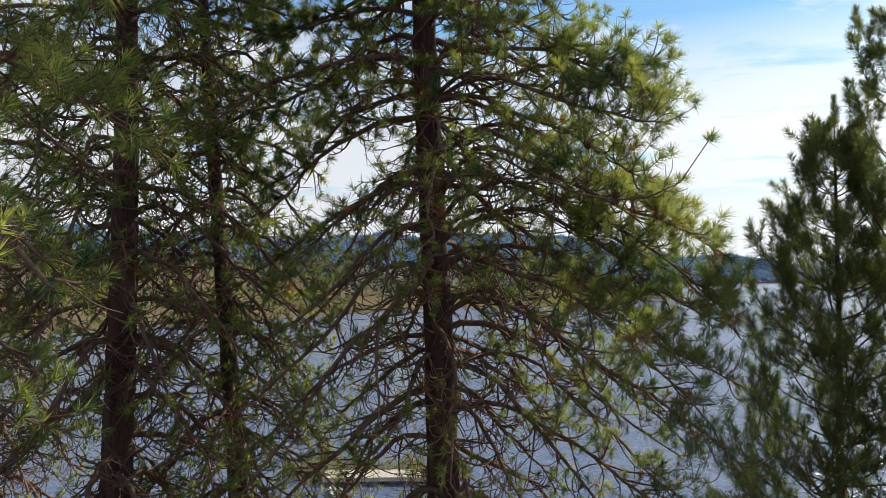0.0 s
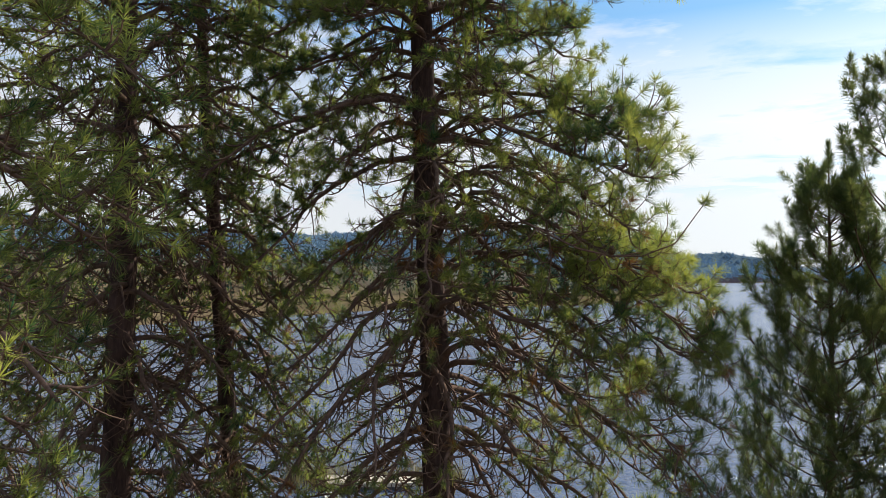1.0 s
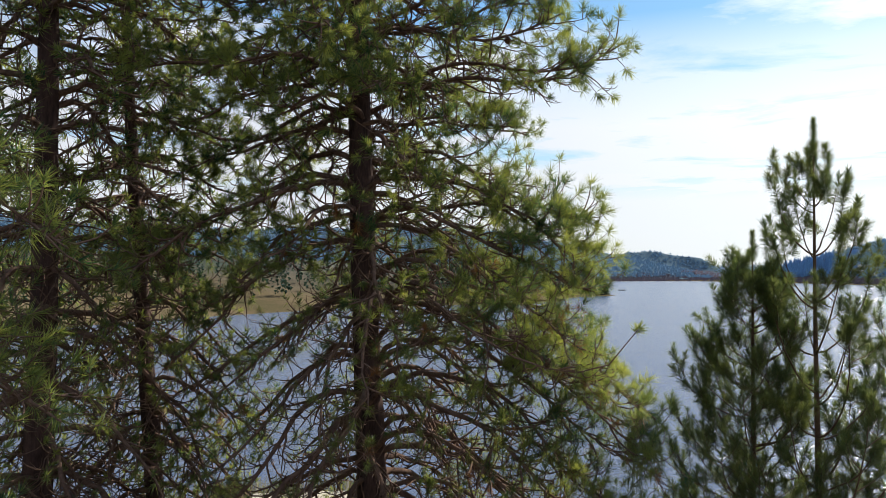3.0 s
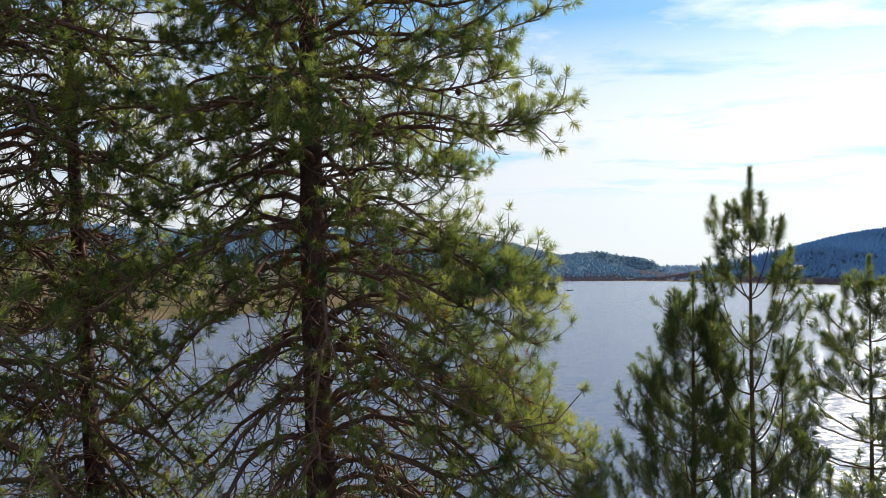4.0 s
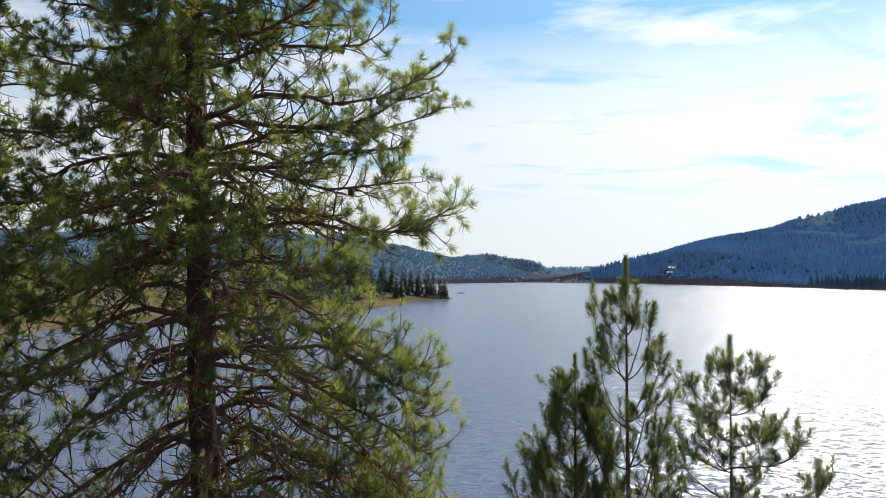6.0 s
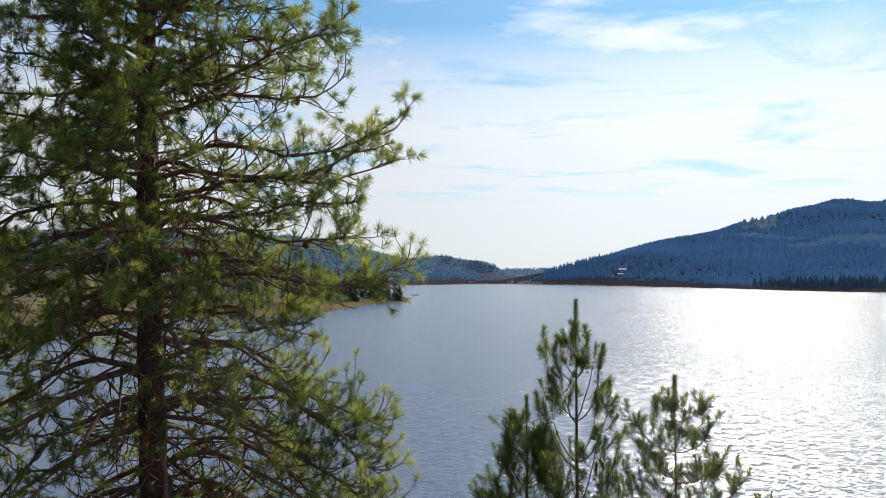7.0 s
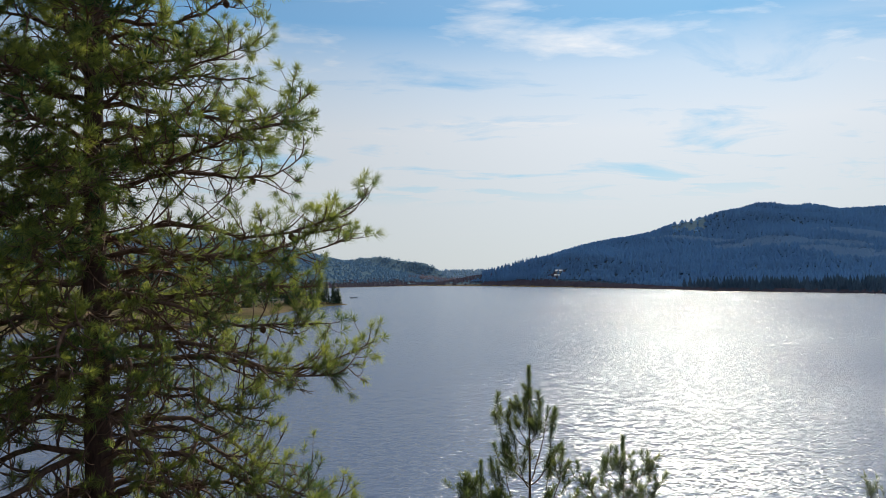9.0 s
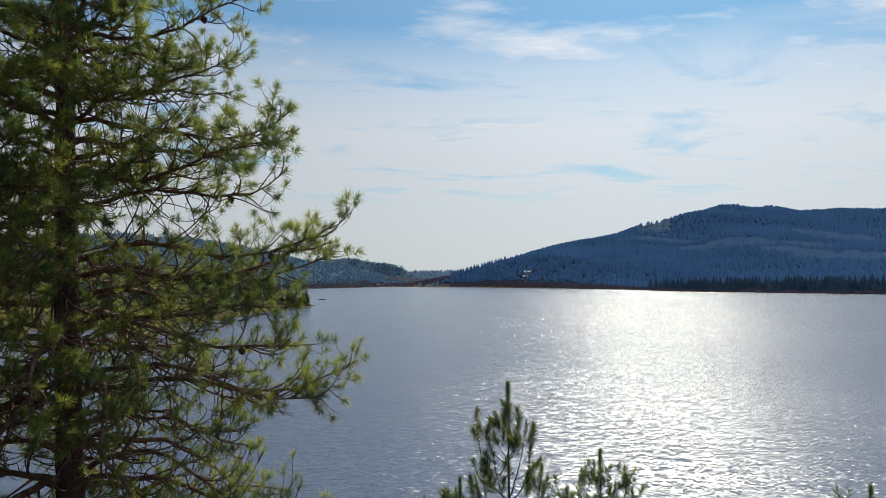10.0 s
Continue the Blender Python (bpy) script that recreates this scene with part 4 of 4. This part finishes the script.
DARK_HULL = surface("dark_hull", (0.04, 0.045, 0.05), (0.10, 0.10, 0.10), scale=2.0, rough=0.5)
PALE_TWIG = surface("pale_bare_twig", (0.16, 0.13, 0.11), (0.42, 0.36, 0.32), scale=9.0, rough=0.9, bump=0.3, bump_size=0.005)
REED = leafy("shore_reeds", (0.12, 0.12, 0.04), (0.36, 0.30, 0.13), through=0.35, noise_scale=0.8)


def slab(x0, x1, y0, y1, z0, z1, edge=0.0):
    bm = bmesh.new()
    bmesh.ops.create_cube(bm, size=1.0)
    for v in bm.verts:
        v.co = Vector((x0 + (v.co.x + 0.5) * (x1 - x0), y0 + (v.co.y + 0.5) * (y1 - y0), z0 + (v.co.z + 0.5) * (z1 - z0)))
    if edge:
        bmesh.ops.bevel(bm, geom=bm.edges[:], offset=edge, segments=1, affect="EDGES")
    return bm


def house(x, y, turn, w, d, h, label):
    t = tagged(new("house"), label, "house", "houses on the hillside")
    t.matrix_world = pose(x, y, ground_at(x, y), 0, 0, turn)
    bm = bmesh.new()
    rise = d * 0.28
    pts = [(-w / 2, -d / 2, -3), (w / 2, -d / 2, -3), (w / 2, d / 2, -3), (-w / 2, d / 2, -3), (-w / 2, -d / 2, h), (w / 2, -d / 2, h), (w / 2, d / 2, h), (-w / 2, d / 2, h),
           (-w / 2, 0, h + rise), (w / 2, 0, h + rise)]
    vs = [bm.verts.new(q) for q in pts]
    for q in ((0, 1, 5, 4), (2, 3, 7, 6), (1, 2, 6, 9, 5), (3, 0, 4, 8, 7), (3, 2, 1, 0)):
        bm.faces.new([vs[i] for i in q])
    part("wall", bm, SIDING, t)
    bm = bmesh.new()
    o, k = 0.8, 0.25
    prof = [(-d / 2 - o, h - o * 0.5), (0, h + rise + 0.05), (d / 2 + o, h - o * 0.5), (d / 2 + o, h - o * 0.5 + k), (0, h + rise + 0.05 + k), (-d / 2 - o, h - o * 0.5 + k)]
    ends = [[bm.verts.new((s * (w / 2 + o), a, b)) for a, b in prof] for s in (-1, 1)]
    for i in range(6):
        bm.faces.new([ends[0][i], ends[0][(i + 1) % 6], ends[1][(i + 1) % 6], ends[1][i]])
    bm.faces.new(ends[0][::-1])
    bm.faces.new(ends[1])
    bmesh.ops.recalc_face_normals(bm, faces=bm.faces[:])
    part("roof", bm, ROOF, t, "pale metal gable roof")
    n = max(2, int(w / 4))
    for i in range(n):
        cx = -w / 2 + w * (i + 0.5) / n
        win = part("window", slab(cx - 0.9, cx + 0.9, -d / 2 - 0.06, -d / 2 + 0.02, h - 2.0, h - 0.7), HULL, t)
        part("pane", slab(cx - 0.78, cx + 0.78, -d / 2 - 0.08, -d / 2 - 0.062, h - 1.88, h - 0.82), PANE, win)
    return t


house(752, 1026, -36, 12, 8, 3.2, "pale-roofed house among the trees on the hillside")
house(739, 1015, -30, 8, 5, 2.4, "small pale-roofed outbuilding below the house")


def dock():
    t = tagged(new("floating_dock"), "weathered plank dock floating among reeds near the shore", "dock")
    t.matrix_world = pose(-4.2, 42.4, 0.0, 0, 0, 2)
    for i in range(37):
        x = -2.85 + i * 0.154
        part("plank", slab(x, x + 0.14, -0.85, 0.85, 0.40, 0.44 + 0.004 * (i % 3)), PLANK, t)
    for y in (-0.8, 0.74):
        part("beam", slab(-2.85, 2.85, y, y + 0.06, 0.20, 0.398), PLANK, t)
    for x in (-2.4, -0.6, 1.2):
        part("float", slab(x, x + 1.1, -0.7, 0.7, -0.25, 0.198, 0.05), FLOAT, t)
    for x, y in ((-2.7, 0.98), (2.7, 0.98)):
        v, f = tube(np.array([(x, y, -3.0), (x, y, 0.3), (x, y, 1.1)]), np.array([0.07, 0.07, 0.065]), 10)
        part("post", mesh_of("post", v, [f], PLANK, True), PLANK, t)


dock()


def boat(name, label, x, y, turn, length, mat):
    """An open rowing boat: a hull shell with thickness, thwarts and a rail."""
    t = tagged(new(name), label, "boat")
    t.matrix_world = pose(x, y, 0.0, 0, 0, turn)
    s = np.linspace(-1, 1, 15)
    half = 0.19 * length * np.clip(1 - np.where(s > 0, np.abs(s) ** 2.2, (0.75 * s) ** 4), 0.02, 1)
    rim = 0.10 * length * (1 + 0.3 * s ** 2)
    ring = []
    for a, b in ((1.0, 1.0), (0.86, 0.35), (0.4, -0.15), (-0.4, -0.15), (-0.86, 0.35), (-1.0, 1.0), (-0.9, 1.0), (-0.75, 0.4), (-0.35, 0.0), (0.35, 0.0), (0.75, 0.4), (0.9, 1.0)):
        ring.append(np.stack([half * a, s * length / 2, rim * b], -1))
    v = np.stack(ring, 1).reshape(-1, 3)
    i, j = np.arange(14)[:, None] * 12, np.arange(12)[None]
    jj = (j + 1) % 12
    f = np.stack([i + j, i + jj, i + 12 + jj, i + 12 + j], -1).reshape(-1, 4)
    part("hull", mesh_of("hull", v, [f, np.array([np.arange(12), 168 + np.arange(12)[::-1]])], mat, True), mat, t)
    for q in (-0.22, 0.12):
        part("thwart", slab(-0.15 * length, 0.15 * length, q * length - 0.1, q * length + 0.1, 0.055 * length, 0.055 * length + 0.03), PLANK, t)


boat("rowing_boat", "white rowing boat moored beside the dock", -5.9, 39.7, 25, 2.2, HULL)
boat("motor_boat", "small dark boat far out on the lake", 202, 565, 85, 6.0, DARK_HULL)


def bare_shrub(x, y, height, seed):
    rng = np.random.default_rng(seed)
    t = tagged(new("bare_shrub"), "leafless pale grey shrub at the water's edge", "shrub", "bare shrubs on the shore")
    t.matrix_world = pose(x, y, ground_at(x, y))
    for i in range(5):
        wood = Wood()
        d = np.array([rng.normal() * 0.22, rng.normal() * 0.22, 1.0])
        stem, e = bent(rng, (rng.normal() * 0.15, rng.normal() * 0.15, -0.1), d, height * rng.uniform(0.7, 1.0), 0.3, 12, 0.25)
        wood.add(stem, np.linspace(0.035, 0.008, 12), 6)
        for k in range(26):
            q = int(rng.integers(3, 12))
            tw, e2 = bent(rng, stem[q], unit(stem[q] - stem[q - 1]) + rng.normal(size=3) * 0.8, rng.uniform(0.3, 1.1), 0.6, 6, 0.3)
            wood.add(tw, np.linspace(0.011, 0.004, 6), 4)
            for m in range(2):
                b = tw[int(rng.integers(2, 6))]
                t3, _ = bent(rng, b, e2 + rng.normal(size=3) * 0.7, rng.uniform(0.15, 0.5), 0.5, 4, 0.3)
                wood.add(t3, np.linspace(0.006, 0.003, 4), 3)
        part("stem", wood.mesh("stem", PALE_TWIG), PALE_TWIG, t)


for bx, by, bh, bs in ((-1.9, 14.6, 8.6, 1), (1.6, 14.2, 8.3, 2), (-9.5, 14.5, 8.8, 3), (3.2, 15.0, 7.6, 4)):
    bare_shrub(bx, by, bh, bs)


def reeds():
    rng = np.random.default_rng(77)
    n = 2600
    x, y = rng.uniform(-9.5, 1.5, n), rng.normal(43.6, 0.9, n)
    k = ~((np.abs(x + 4.2) < 3.0) & (np.abs(y - 42.4) < 1.0))
    x, y = x[k], y[k]
    n = len(x)
    h = rng.uniform(0.5, 1.5, n)
    a = rng.uniform(0, 6.3, n)
    w = 0.018
    root = np.stack([x, y, np.full(n, -0.3)], -1)
    side = np.stack([np.cos(a), np.sin(a), 0 * a], -1) * w
    keel = np.stack([-np.sin(a), np.cos(a), 0 * a], -1) * w * 0.6
    tip = root + np.stack([rng.normal(0, 0.2, n), rng.normal(0, 0.2, n), h + 0.3], -1)
    v = np.stack([root + side, root + keel, root - side, tip], 1).reshape(-1, 3)
    i = np.arange(n)[:, None] * 4
    ob = new("reeds", mesh_of("reeds", v, [np.concatenate([i + [0, 1, 3], i + [1, 2, 3]])], REED))
    tagged(ob, "tan and green reeds standing in the shallows", "reeds", kind="stuff")


reeds()
